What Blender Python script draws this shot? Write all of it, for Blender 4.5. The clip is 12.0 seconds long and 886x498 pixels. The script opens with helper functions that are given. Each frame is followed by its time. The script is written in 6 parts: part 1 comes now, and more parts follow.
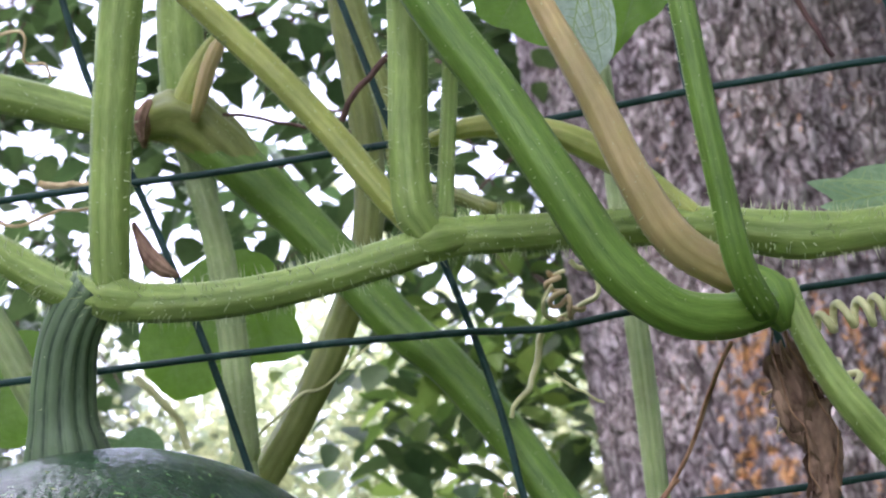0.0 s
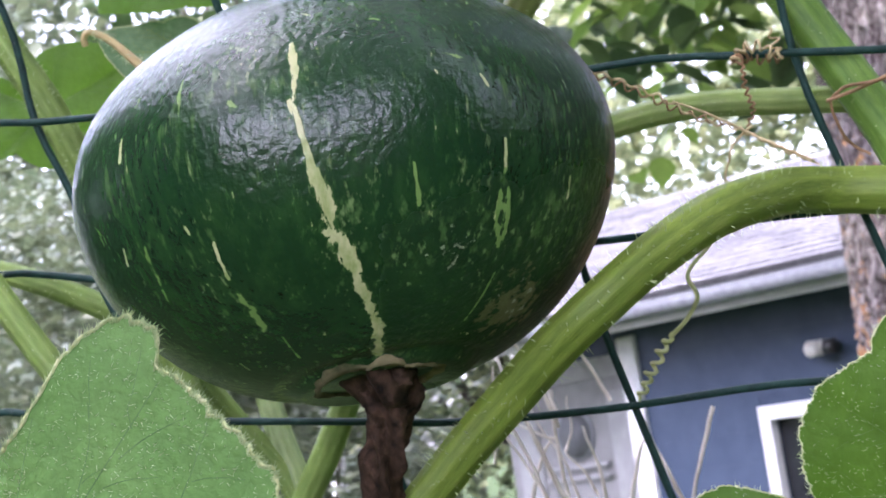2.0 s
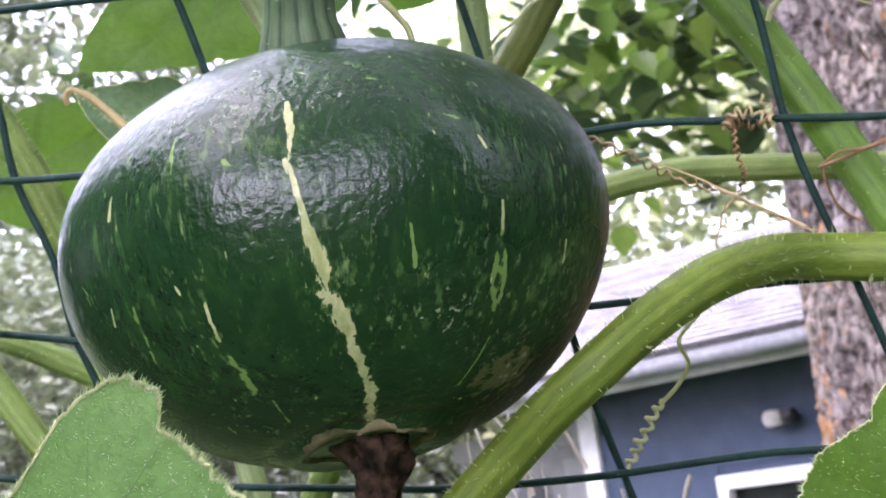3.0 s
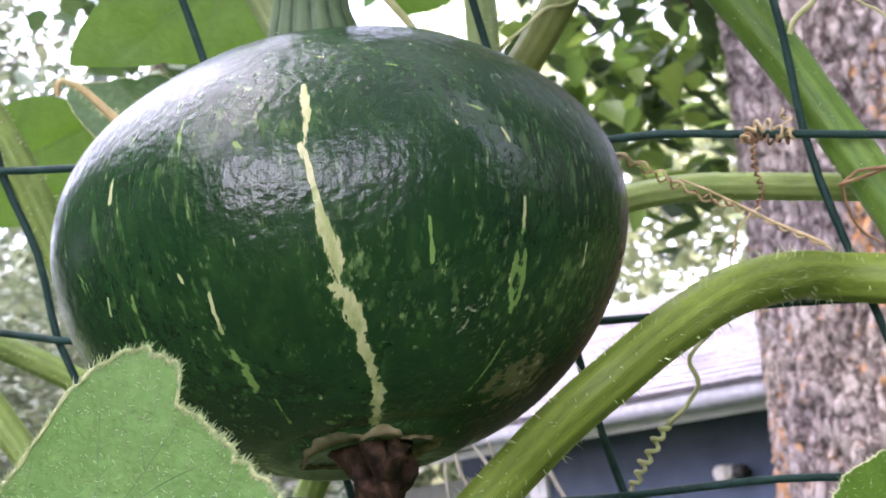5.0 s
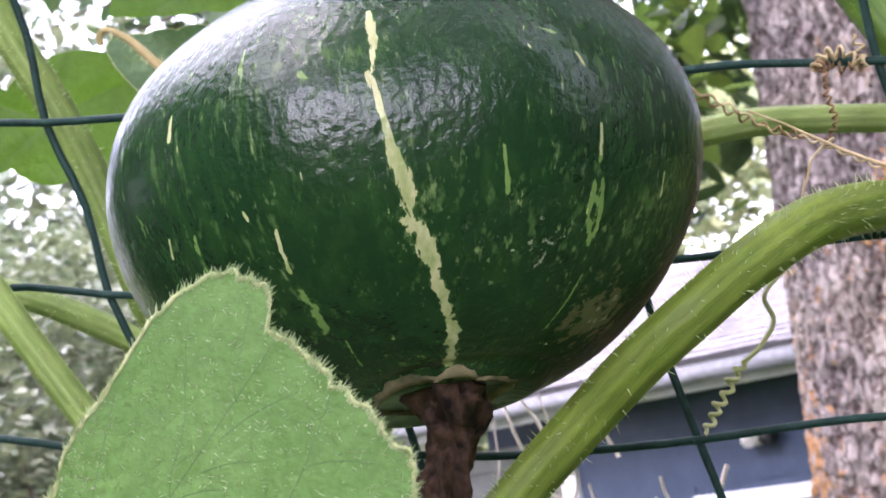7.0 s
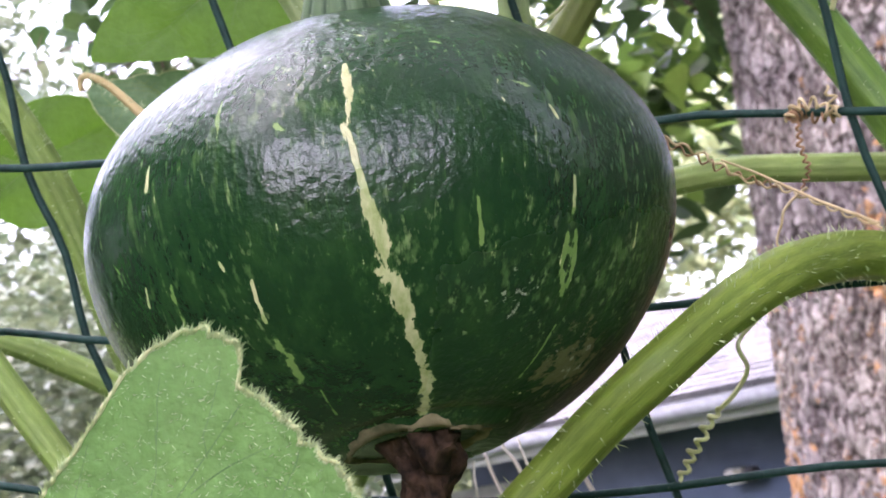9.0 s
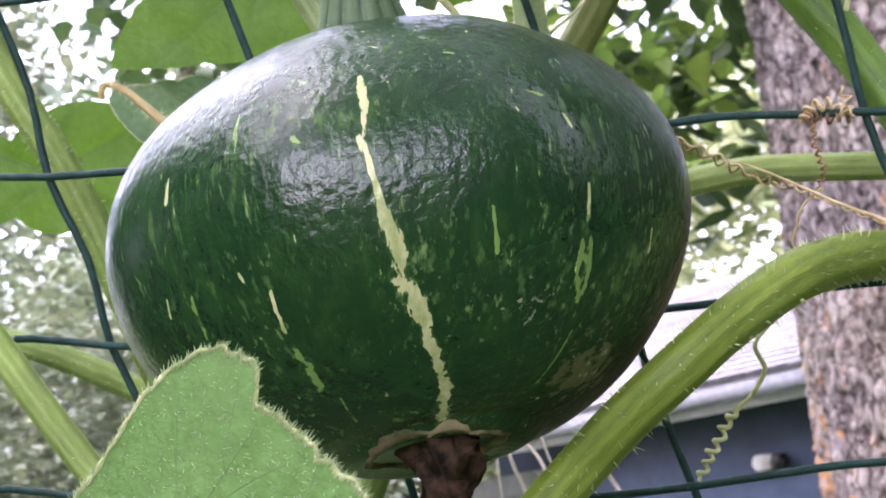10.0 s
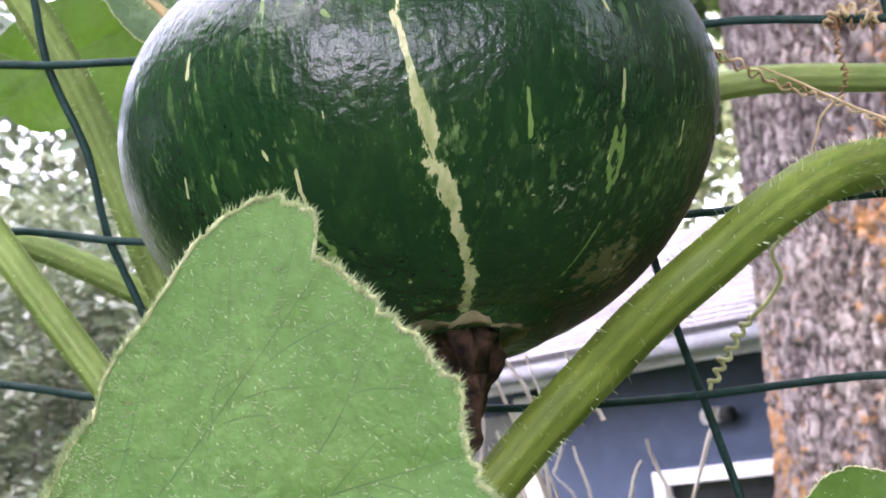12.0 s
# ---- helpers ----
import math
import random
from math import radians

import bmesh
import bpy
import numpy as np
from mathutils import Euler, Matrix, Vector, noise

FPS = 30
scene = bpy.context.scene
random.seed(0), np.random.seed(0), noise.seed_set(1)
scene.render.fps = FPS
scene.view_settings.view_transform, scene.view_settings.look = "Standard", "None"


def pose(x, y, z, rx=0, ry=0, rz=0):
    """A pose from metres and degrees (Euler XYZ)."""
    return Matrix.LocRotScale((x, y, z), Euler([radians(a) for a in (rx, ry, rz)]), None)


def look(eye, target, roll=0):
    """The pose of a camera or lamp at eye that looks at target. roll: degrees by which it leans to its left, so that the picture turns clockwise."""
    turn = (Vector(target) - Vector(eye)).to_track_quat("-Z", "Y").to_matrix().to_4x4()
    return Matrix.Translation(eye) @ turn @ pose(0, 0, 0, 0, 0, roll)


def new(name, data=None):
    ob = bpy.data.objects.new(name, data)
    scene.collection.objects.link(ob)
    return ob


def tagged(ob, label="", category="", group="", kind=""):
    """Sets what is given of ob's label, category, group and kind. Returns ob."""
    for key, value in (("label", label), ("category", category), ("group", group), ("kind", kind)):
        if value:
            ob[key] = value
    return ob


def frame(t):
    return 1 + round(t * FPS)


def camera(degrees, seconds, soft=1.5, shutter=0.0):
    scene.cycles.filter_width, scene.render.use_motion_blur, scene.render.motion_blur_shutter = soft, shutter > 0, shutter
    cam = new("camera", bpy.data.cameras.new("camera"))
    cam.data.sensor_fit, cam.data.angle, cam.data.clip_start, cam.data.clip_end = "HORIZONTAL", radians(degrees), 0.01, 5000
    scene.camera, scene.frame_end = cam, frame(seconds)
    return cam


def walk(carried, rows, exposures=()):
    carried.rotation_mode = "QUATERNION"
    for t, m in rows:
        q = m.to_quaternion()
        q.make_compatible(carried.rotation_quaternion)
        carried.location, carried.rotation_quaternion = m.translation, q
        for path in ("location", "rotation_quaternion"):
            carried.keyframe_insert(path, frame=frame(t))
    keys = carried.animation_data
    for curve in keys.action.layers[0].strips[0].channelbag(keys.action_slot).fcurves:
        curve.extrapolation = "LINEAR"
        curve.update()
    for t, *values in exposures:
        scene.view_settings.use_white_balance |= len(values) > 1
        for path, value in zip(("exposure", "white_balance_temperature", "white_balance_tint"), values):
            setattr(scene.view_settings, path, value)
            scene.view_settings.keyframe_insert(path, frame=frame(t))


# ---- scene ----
cam = camera(29.2, 12.0)

PATH = [
    (0, (0.177, -0.477, 1.612), (0.05, 1.416, 2.243), -10.4),
    (0.1, (0.1764, -0.4746, 1.6108), (0.038, 1.423, 2.237), -10.46),
    (0.5, (0.174, -0.465, 1.606), (-0.015, 1.45, 2.151), -10.7),
    (0.8, (0.173, -0.459, 1.605), (-0.12, 1.458, 2.093), -10.1),
    (1, (0.169, -0.461, 1.606), (-0.184, 1.458, 2.048), -9.8),
    (1.1, (0.166, -0.459, 1.607), (-0.203, 1.465, 2.007), -9.3),
    (1.5, (0.169, -0.457, 1.603), (-0.258, 1.474, 1.897), -9.7),
    (2, (0.156, -0.453, 1.602), (-0.284, 1.485, 1.828), -8.6),
    (2.1, (0.1554, -0.453, 1.6024), (-0.29, 1.482, 1.825), -8.62),
    (2.5, (0.153, -0.453, 1.604), (-0.298, 1.47, 1.913), -8.7),
    (3, (0.147, -0.449, 1.603), (-0.233, 1.492, 1.899), -8.3),
    (3.5, (0.143, -0.442, 1.6), (-0.204, 1.509, 1.872), -7.7),
    (3.7, (0.142, -0.437, 1.6), (-0.236, 1.506, 1.885), -7.2),
    (5.3, (0.12, -0.433, 1.597), (-0.196, 1.512, 1.94), -6.4),
    (5.5, (0.113, -0.432, 1.598), (-0.233, 1.511, 1.922), -6.0),
    (5.9, (0.1122, -0.4288, 1.5972), (-0.259, 1.514, 1.912), -6.65),
    (6, (0.112, -0.428, 1.597), (-0.252, 1.515, 1.896), -6.8),
    (6.5, (0.115, -0.423, 1.594), (-0.241, 1.527, 1.867), -7.5),
    (7, (0.116, -0.421, 1.593), (-0.233, 1.523, 1.907), -7.7),
    (7.2, (0.118, -0.423, 1.594), (-0.224, 1.511, 1.972), -7.8),
    (8.8, (0.12, -0.424, 1.595), (-0.196, 1.52, 1.943), -7.7),
    (9, (0.119, -0.424, 1.595), (-0.206, 1.517, 1.948), -7.6),
    (9.2, (0.1206, -0.4248, 1.595), (-0.199, 1.515, 1.9735), -7.7),
    (9.5, (0.123, -0.426, 1.595), (-0.242, 1.508, 1.948), -7.8),
    (10, (0.122, -0.428, 1.598), (-0.234, 1.51, 1.942), -8.1),
    (10.5, (0.12, -0.427, 1.598), (-0.232, 1.513, 1.932), -8.1),
    (10.8, (0.1068, -0.4258, 1.5938), (-0.234, 1.518, 1.884), -6.66),
    (11, (0.098, -0.425, 1.591), (-0.23, 1.522, 1.907), -5.7),
    (11.5, (0.102, -0.416, 1.586), (-0.194, 1.547, 1.831), -6.4),
    (11.6, (0.1024, -0.4168, 1.5866), (-0.2026, 1.545, 1.8336), -6.5),
    (12, (0.104, -0.42, 1.589), (-0.207, 1.536, 1.867), -6.8),
]
EXPOSURES = [(0, 2.44, 5800, 33), (1.2, 2.40, 5750, 33), (2.0, 2.64, 5750, 33), (3.2, 2.78, 6000, 35), (5.5, 2.88, 6050, 36), (12, 2.88, 6050, 36)]
walk(cam, [(t, look(eye, target, roll)) for t, eye, target, roll in PATH], EXPOSURES)

# ---- light and exposure ----
cam.data.dof.use_dof = True
cam.data.dof.focus_distance = 0.285
cam.data.dof.aperture_fstop = 84

world = bpy.data.worlds.new("sky")
scene.world = world
world.use_nodes = True
_wn = world.node_tree.nodes
_bg = _wn["Background"]
_sky = _wn.new("ShaderNodeTexSky")
_sky.sky_type = "NISHITA"
_sky.sun_disc = False
_sky.sun_elevation = radians(62)
_sky.sun_rotation = radians(-148)
_sky.air_density, _sky.dust_density, _sky.ozone_density = 1.0, 3.0, 0.6
_haze = _wn.new("ShaderNodeHueSaturation")  # thin bright overcast: paler than a clear sky
_haze.inputs["Saturation"].default_value = 0.35
_haze.inputs["Value"].default_value = 1.5
world.node_tree.links.new(_sky.outputs[0], _haze.inputs["Color"])
world.node_tree.links.new(_haze.outputs[0], _bg.inputs[0])
_bg.inputs[1].default_value = 0.15

sun = new("sun", bpy.data.lights.new("sun", "SUN"))
sun.data.energy = 1.5
sun.data.angle = radians(130)
sun.data.color = (1.0, 0.97, 0.94)
sun.matrix_world = look((-1.6, -2.6, 5.8), (0, 0, 0))


# ---- helpers ----
def part(name, bm, material, parent=None, label="", smooth=True, kind=""):
    me = bpy.data.meshes.new(name)
    bm.to_mesh(me)
    bm.free()
    if smooth:
        me.polygons.foreach_set("use_smooth", [True] * len(me.polygons))
    for m in material if isinstance(material, (list, tuple)) else [material]:
        me.materials.append(m)
    ob = new(name, me)
    ob.parent = parent
    return tagged(ob, label=label, kind=kind)


def quick(name, verts, faces, material, parent=None, label="", smooth=True, kind=""):
    me = bpy.data.meshes.new(name)
    me.from_pydata(verts, [], faces)
    if smooth:
        me.polygons.foreach_set("use_smooth", [True] * len(me.polygons))
    for m in material if isinstance(material, (list, tuple)) else [material]:
        me.materials.append(m)
    ob = new(name, me)
    ob.parent = parent
    return tagged(ob, label=label, kind=kind)


def thing(name, at, label, category, group="", kind=""):
    ob = new(name)
    ob.location = at
    ob.empty_display_size = 0.02
    bpy.context.view_layer.update()
    return tagged(ob, label, category, group, kind)


def under(ob, parent):
    """Keeps a part that was built in world places where it is, under its thing."""
    ob.parent = parent
    ob.matrix_parent_inverse = Matrix.Translation(parent.location).inverted() if parent.parent is None else Matrix()
    return ob


LEAN = Matrix.Rotation(radians(6.5), 3, "X")
UP = LEAN @ Vector((0, 0, 1))
AWAY = LEAN @ Vector((0, 1, 0))


# ---- materials ----
def node_mat(name, rough=0.5, spec=0.5):
    m = bpy.data.materials.new(name)
    m.use_nodes = True
    nt = m.node_tree
    b = nt.nodes["Principled BSDF"]
    b.inputs["Roughness"].default_value = rough
    b.inputs["Specular IOR Level"].default_value = spec
    return m, nt, b


def noise_tex(nt, scale, detail=4.0, rough=0.55, coord="Object", stretch=None, dist=0.0):
    tc = nt.nodes.new("ShaderNodeTexCoord")
    out = tc.outputs[coord]
    if stretch:
        mp = nt.nodes.new("ShaderNodeMapping")
        mp.inputs["Scale"].default_value = stretch
        nt.links.new(out, mp.inputs[0])
        out = mp.outputs[0]
    n = nt.nodes.new("ShaderNodeTexNoise")
    n.inputs["Scale"].default_value = scale
    n.inputs["Detail"].default_value = detail
    n.inputs["Roughness"].default_value = rough
    n.inputs["Distortion"].default_value = dist
    nt.links.new(out, n.inputs["Vector"])
    return n.outputs["Fac"]


def ramp(nt, fac, stops):
    r = nt.nodes.new("ShaderNodeValToRGB")
    els = r.color_ramp.elements
    while len(els) < len(stops):
        els.new(0.5)
    for e, (p, c) in zip(els, stops):
        e.position, e.color = p, (*c, 1) if len(c) == 3 else c
    nt.links.new(fac, r.inputs[0])
    return r.outputs[0]


def mix(nt, fac, a, b, mode="MIX"):
    n = nt.nodes.new("ShaderNodeMix")
    n.data_type, n.blend_type = "RGBA", mode
    for sock, v in ((n.inputs[0], fac), (n.inputs[6], a), (n.inputs[7], b)):
        if hasattr(v, "is_output"):
            nt.links.new(v, sock)
        elif isinstance(v, (int, float)):
            sock.default_value = v
        else:
            sock.default_value = (*v, 1)
    return n.outputs[2]


def bump(nt, b, height, strength=0.3, distance=0.001, after=None):
    n = nt.nodes.new("ShaderNodeBump")
    n.inputs["Strength"].default_value = strength
    n.inputs["Distance"].default_value = distance
    nt.links.new(height, n.inputs["Height"])
    if after:
        nt.links.new(after, n.inputs["Normal"])
    nt.links.new(n.outputs[0], b.inputs["Normal"])
    return n.outputs[0]


def attr(nt, name):
    a = nt.nodes.new("ShaderNodeAttribute")
    a.attribute_name = name
    return a.outputs["Fac"]


def calc(nt, op, a, b=0.0):
    n = nt.nodes.new("ShaderNodeMath")
    n.operation = op
    for sock, v in ((n.inputs[0], a), (n.inputs[1], b)):
        if hasattr(v, "is_output"):
            nt.links.new(v, sock)
        else:
            sock.default_value = v
    return n.outputs[0]


RIB_SHARE = 0.13


def stem_mat(name, dark, light, rough=0.5):
    """Fleshy stem: streaks along it follow the 'along'/'round' attributes of the tube."""
    m, nt, b = node_mat(name, rough, 0.28)
    cmb = nt.nodes.new("ShaderNodeCombineXYZ")
    nt.links.new(attr(nt, "round"), cmb.inputs[0])
    nt.links.new(calc(nt, "MULTIPLY", attr(nt, "along"), 0.5), cmb.inputs[1])
    n = nt.nodes.new("ShaderNodeTexNoise")
    n.inputs["Scale"].default_value = 13.0
    n.inputs["Detail"].default_value = 3.0
    nt.links.new(cmb.outputs[0], n.inputs["Vector"])
    fine = nt.nodes.new("ShaderNodeTexNoise")
    fine.inputs["Scale"].default_value = 46.0
    fine.inputs["Detail"].default_value = 2.0
    nt.links.new(cmb.outputs[0], fine.inputs["Vector"])
    rib = attr(nt, "rib")
    streaks = calc(nt, "ADD", calc(nt, "MULTIPLY", n.outputs["Fac"], 0.28), calc(nt, "MULTIPLY", fine.outputs["Fac"], 0.40))
    tone = calc(nt, "ADD", streaks, calc(nt, "MULTIPLY", rib, RIB_SHARE))
    base = ramp(nt, tone, [(0.20, dark), (0.56, light)])
    blot = ramp(nt, noise_tex(nt, 55, 3), [(0.35, (0.78, 0.8, 0.7)), (0.65, (1.12, 1.1, 1.0))])
    col = mix(nt, 1.0, base, blot, "MULTIPLY")
    fleck = ramp(nt, noise_tex(nt, 900, 2), [(0.68, (0, 0, 0)), (0.74, (1, 1, 1))])
    col = mix(nt, calc(nt, "MULTIPLY", fleck, 0.15), col, (0.5, 0.56, 0.32))
    nt.links.new(col, b.inputs["Base Color"])
    b.inputs["Subsurface Weight"].default_value = 0.25
    b.inputs["Subsurface Radius"].default_value = (0.004, 0.006, 0.002)
    b.inputs["Subsurface Scale"].default_value = 0.6
    bump(nt, b, streaks, 0.6, 0.0005)
    return m


STEM = stem_mat("fresh_green_stem", (0.12, 0.20, 0.040), (0.265, 0.37, 0.108))
STEM_DEEP = stem_mat("deep_green_stem", (0.062, 0.14, 0.018), (0.145, 0.255, 0.045))
STEM_ARCH = stem_mat("olive_green_stem", (0.092, 0.148, 0.017), (0.21, 0.285, 0.048))
STEM_LIGHT = stem_mat("light_green_stem", (0.15, 0.225, 0.055), (0.30, 0.39, 0.135))
STEM_PALE = stem_mat("pale_green_stem", (0.20, 0.29, 0.11), (0.38, 0.47, 0.24))
STEM_YELLOW = stem_mat("yellowing_stem", (0.23, 0.29, 0.06), (0.38, 0.42, 0.13))
STEM_TAN = stem_mat("tan_dying_stem", (0.33, 0.265, 0.11), (0.46, 0.375, 0.185))
STEM_OLIVE = stem_mat("olive_brown_stem", (0.13, 0.16, 0.04), (0.22, 0.26, 0.08))
RIB_SHARE = 0.42
PEDUNCLE = stem_mat("corky_squash_stem", (0.016, 0.044, 0.022), (0.115, 0.178, 0.10), rough=0.6)


def plain_mat(name, a, b_, scale, rough=0.6, spec=0.3, bump_strength=0.3, bump_distance=0.001, detail=4.0, stretch=None):
    m, nt, b = node_mat(name, rough, spec)
    n = noise_tex(nt, scale, detail, stretch=stretch)
    nt.links.new(ramp(nt, n, [(0.32, a), (0.68, b_)]), b.inputs["Base Color"])
    if bump_strength:
        bump(nt, b, n, bump_strength, bump_distance)
    return m


HAIR = plain_mat("pale_hair", (0.32, 0.42, 0.18), (0.52, 0.60, 0.34), 200, 0.5, 0.3, 0)


TENDRIL = plain_mat("straw_tendril", (0.36, 0.27, 0.13), (0.55, 0.45, 0.25), 220, 0.6, 0.2, 0.2, 0.0003)
TENDRIL_GREEN = plain_mat("yellow_green_tendril", (0.40, 0.42, 0.18), (0.58, 0.60, 0.30), 150, 0.5, 0.3, 0.2, 0.0003)
TENDRIL_BROWN = plain_mat("dry_brown_tendril", (0.16, 0.085, 0.045), (0.34, 0.21, 0.11), 160, 0.7, 0.2, 0.4, 0.0005)
DRY = plain_mat("dry_brown_leaf", (0.07, 0.04, 0.026), (0.34, 0.23, 0.15), 260, 0.85, 0.15, 0.8, 0.0012, 6, stretch=(1, 1, 0.4))
BLOSSOM = plain_mat("withered_blossom", (0.008, 0.005, 0.004), (0.085, 0.048, 0.028), 320, 0.8, 0.2, 1.0, 0.0015, 6)
SCAR = plain_mat("corky_scar", (0.045, 0.05, 0.018), (0.30, 0.25, 0.14), 110, 0.8, 0.2, 0.8, 0.0008)
DEAD_STALK = plain_mat("bleached_stalk", (0.42, 0.37, 0.30), (0.68, 0.63, 0.55), 60, 0.7, 0.2, 0.3, 0.001)
TWIG = plain_mat("dark_red_twig", (0.05, 0.028, 0.024), (0.13, 0.075, 0.06), 140, 0.7, 0.2, 0.5, 0.0006)


def wire_mat():
    m, nt, b = node_mat("green_vinyl_wire", 0.55, 0.2)
    n = noise_tex(nt, 240, 4)
    col = ramp(nt, n, [(0.3, (0.006, 0.026, 0.021)), (0.62, (0.012, 0.046, 0.036)), (0.8, (0.03, 0.075, 0.06))])
    dust = ramp(nt, noise_tex(nt, 900, 3), [(0.62, (0, 0, 0)), (0.75, (1, 1, 1))])
    col = mix(nt, calc(nt, "MULTIPLY", dust, 0.18), col, (0.2, 0.22, 0.2))
    nt.links.new(col, b.inputs["Base Color"])
    bump(nt, b, n, 0.25, 0.0003)
    return m


WIRE = wire_mat()


def rind_mat():
    m, nt, b = node_mat("dark_green_rind", 0.3, 0.5)
    broad = noise_tex(nt, 26, 4, stretch=(1, 1, 0.5))
    base = ramp(nt, broad, [(0.30, (0.0062, 0.028, 0.0108)), (0.52, (0.0095, 0.039, 0.0125)), (0.74, (0.017, 0.058, 0.0155))])
    # soft mid-green mottle drawn out along the meridians
    mottle = ramp(nt, noise_tex(nt, 210, 5, 0.6, stretch=(1, 1, 0.35)), [(0.46, (0, 0, 0)), (0.72, (1, 1, 1))])
    base = mix(nt, calc(nt, "MULTIPLY", mottle, 0.42), base, (0.03, 0.092, 0.020))
    # small soft flecks and short dashes, gathered in drifts
    gate = calc(nt, "MULTIPLY", noise_tex(nt, 48, 3, stretch=(1, 1, 0.45)), 0.42)
    for size, flat, cut, share, tint in ((360, 0.30, 0.848, 0.45, (0.10, 0.20, 0.055)), (560, 0.26, 0.885, 0.6, (0.22, 0.32, 0.12))):
        fl = noise_tex(nt, size, 3, stretch=(1, 1, flat))
        fleck = ramp(nt, calc(nt, "ADD", fl, gate), [(cut - 0.03, (0, 0, 0)), (cut + 0.10, (1, 1, 1))])
        base = mix(nt, calc(nt, "MULTIPLY", fleck, share), base, tint)
    # long pale stripes carried by the mesh, with ragged, forked edges; the lesser ones stay greener
    rag = calc(nt, "SUBTRACT", noise_tex(nt, 620, 4, 0.6, stretch=(1, 1, 0.10)), 0.5)
    gaps = calc(nt, "SUBTRACT", noise_tex(nt, 240, 3, stretch=(1, 1, 0.45)), 0.5)
    mark = calc(nt, "ADD", attr(nt, "mark"), calc(nt, "ADD", calc(nt, "MULTIPLY", rag, 1.9), calc(nt, "MULTIPLY", gaps, 1.1)))
    halo = ramp(nt, mark, [(0.24, (0, 0, 0)), (0.52, (1, 1, 1))])
    base = mix(nt, calc(nt, "MULTIPLY", halo, 0.5), base, (0.055, 0.14, 0.032))
    stripe = ramp(nt, mark, [(0.47, (0, 0, 0)), (0.58, (1, 1, 1))])
    pale = ramp(nt, noise_tex(nt, 260, 4, stretch=(1, 1, 0.3)), [(0.36, (0.28, 0.35, 0.12)), (0.58, (0.52, 0.53, 0.27))])
    pale = mix(nt, ramp(nt, attr(nt, "faint"), [(0.0, (0, 0, 0)), (1.0, (1, 1, 1))]), pale, (0.16, 0.27, 0.07))
    base = mix(nt, stripe, base, pale)
    # rough corky patch: thin streaks that run round the fruit
    cork = ramp(nt, calc(nt, "ADD", attr(nt, "cork"), calc(nt, "MULTIPLY", calc(nt, "SUBTRACT", noise_tex(nt, 430, 5, 0.62, stretch=(0.3, 0.7, 1)), 0.5), 2.4)), [(0.52, (0, 0, 0)), (0.68, (1, 1, 1))])
    base = mix(nt, calc(nt, "MULTIPLY", cork, 0.75), base, (0.15, 0.15, 0.065))
    pits = noise_tex(nt, 360, 4, 0.6)
    pit = ramp(nt, calc(nt, "ADD", pits, calc(nt, "MULTIPLY", attr(nt, "speck"), 0.25)), [(0.77, (0, 0, 0)), (0.83, (1, 1, 1))])
    base = mix(nt, calc(nt, "MULTIPLY", pit, 0.75), base, (0.33, 0.35, 0.25))
    nt.links.new(base, b.inputs["Base Color"])
    r = nt.nodes.new("ShaderNodeMapRange")
    nt.links.new(noise_tex(nt, 60, 4), r.inputs[0])
    r.inputs[3].default_value, r.inputs[4].default_value = 0.20, 0.29
    dull = attr(nt, "dull")
    rr = calc(nt, "ADD", r.outputs[0], calc(nt, "MULTIPLY", calc(nt, "MAXIMUM", dull, cork), 0.35))
    nt.links.new(rr, b.inputs["Roughness"])
    nt.links.new(calc(nt, "SUBTRACT", 0.5, calc(nt, "MULTIPLY", dull, 0.36)), b.inputs["Specular IOR Level"])
    n1 = bump(nt, b, noise_tex(nt, 470, 3, 0.5), 0.5, 0.0008)
    n2 = bump(nt, b, noise_tex(nt, 110, 3, stretch=(1, 1, 0.7)), 0.34, 0.0018, n1)
    bump(nt, b, calc(nt, "ADD", stripe, calc(nt, "MULTIPLY", cork, noise_tex(nt, 500, 3))), 0.25, 0.0006, n2)
    return m


RIND = rind_mat()


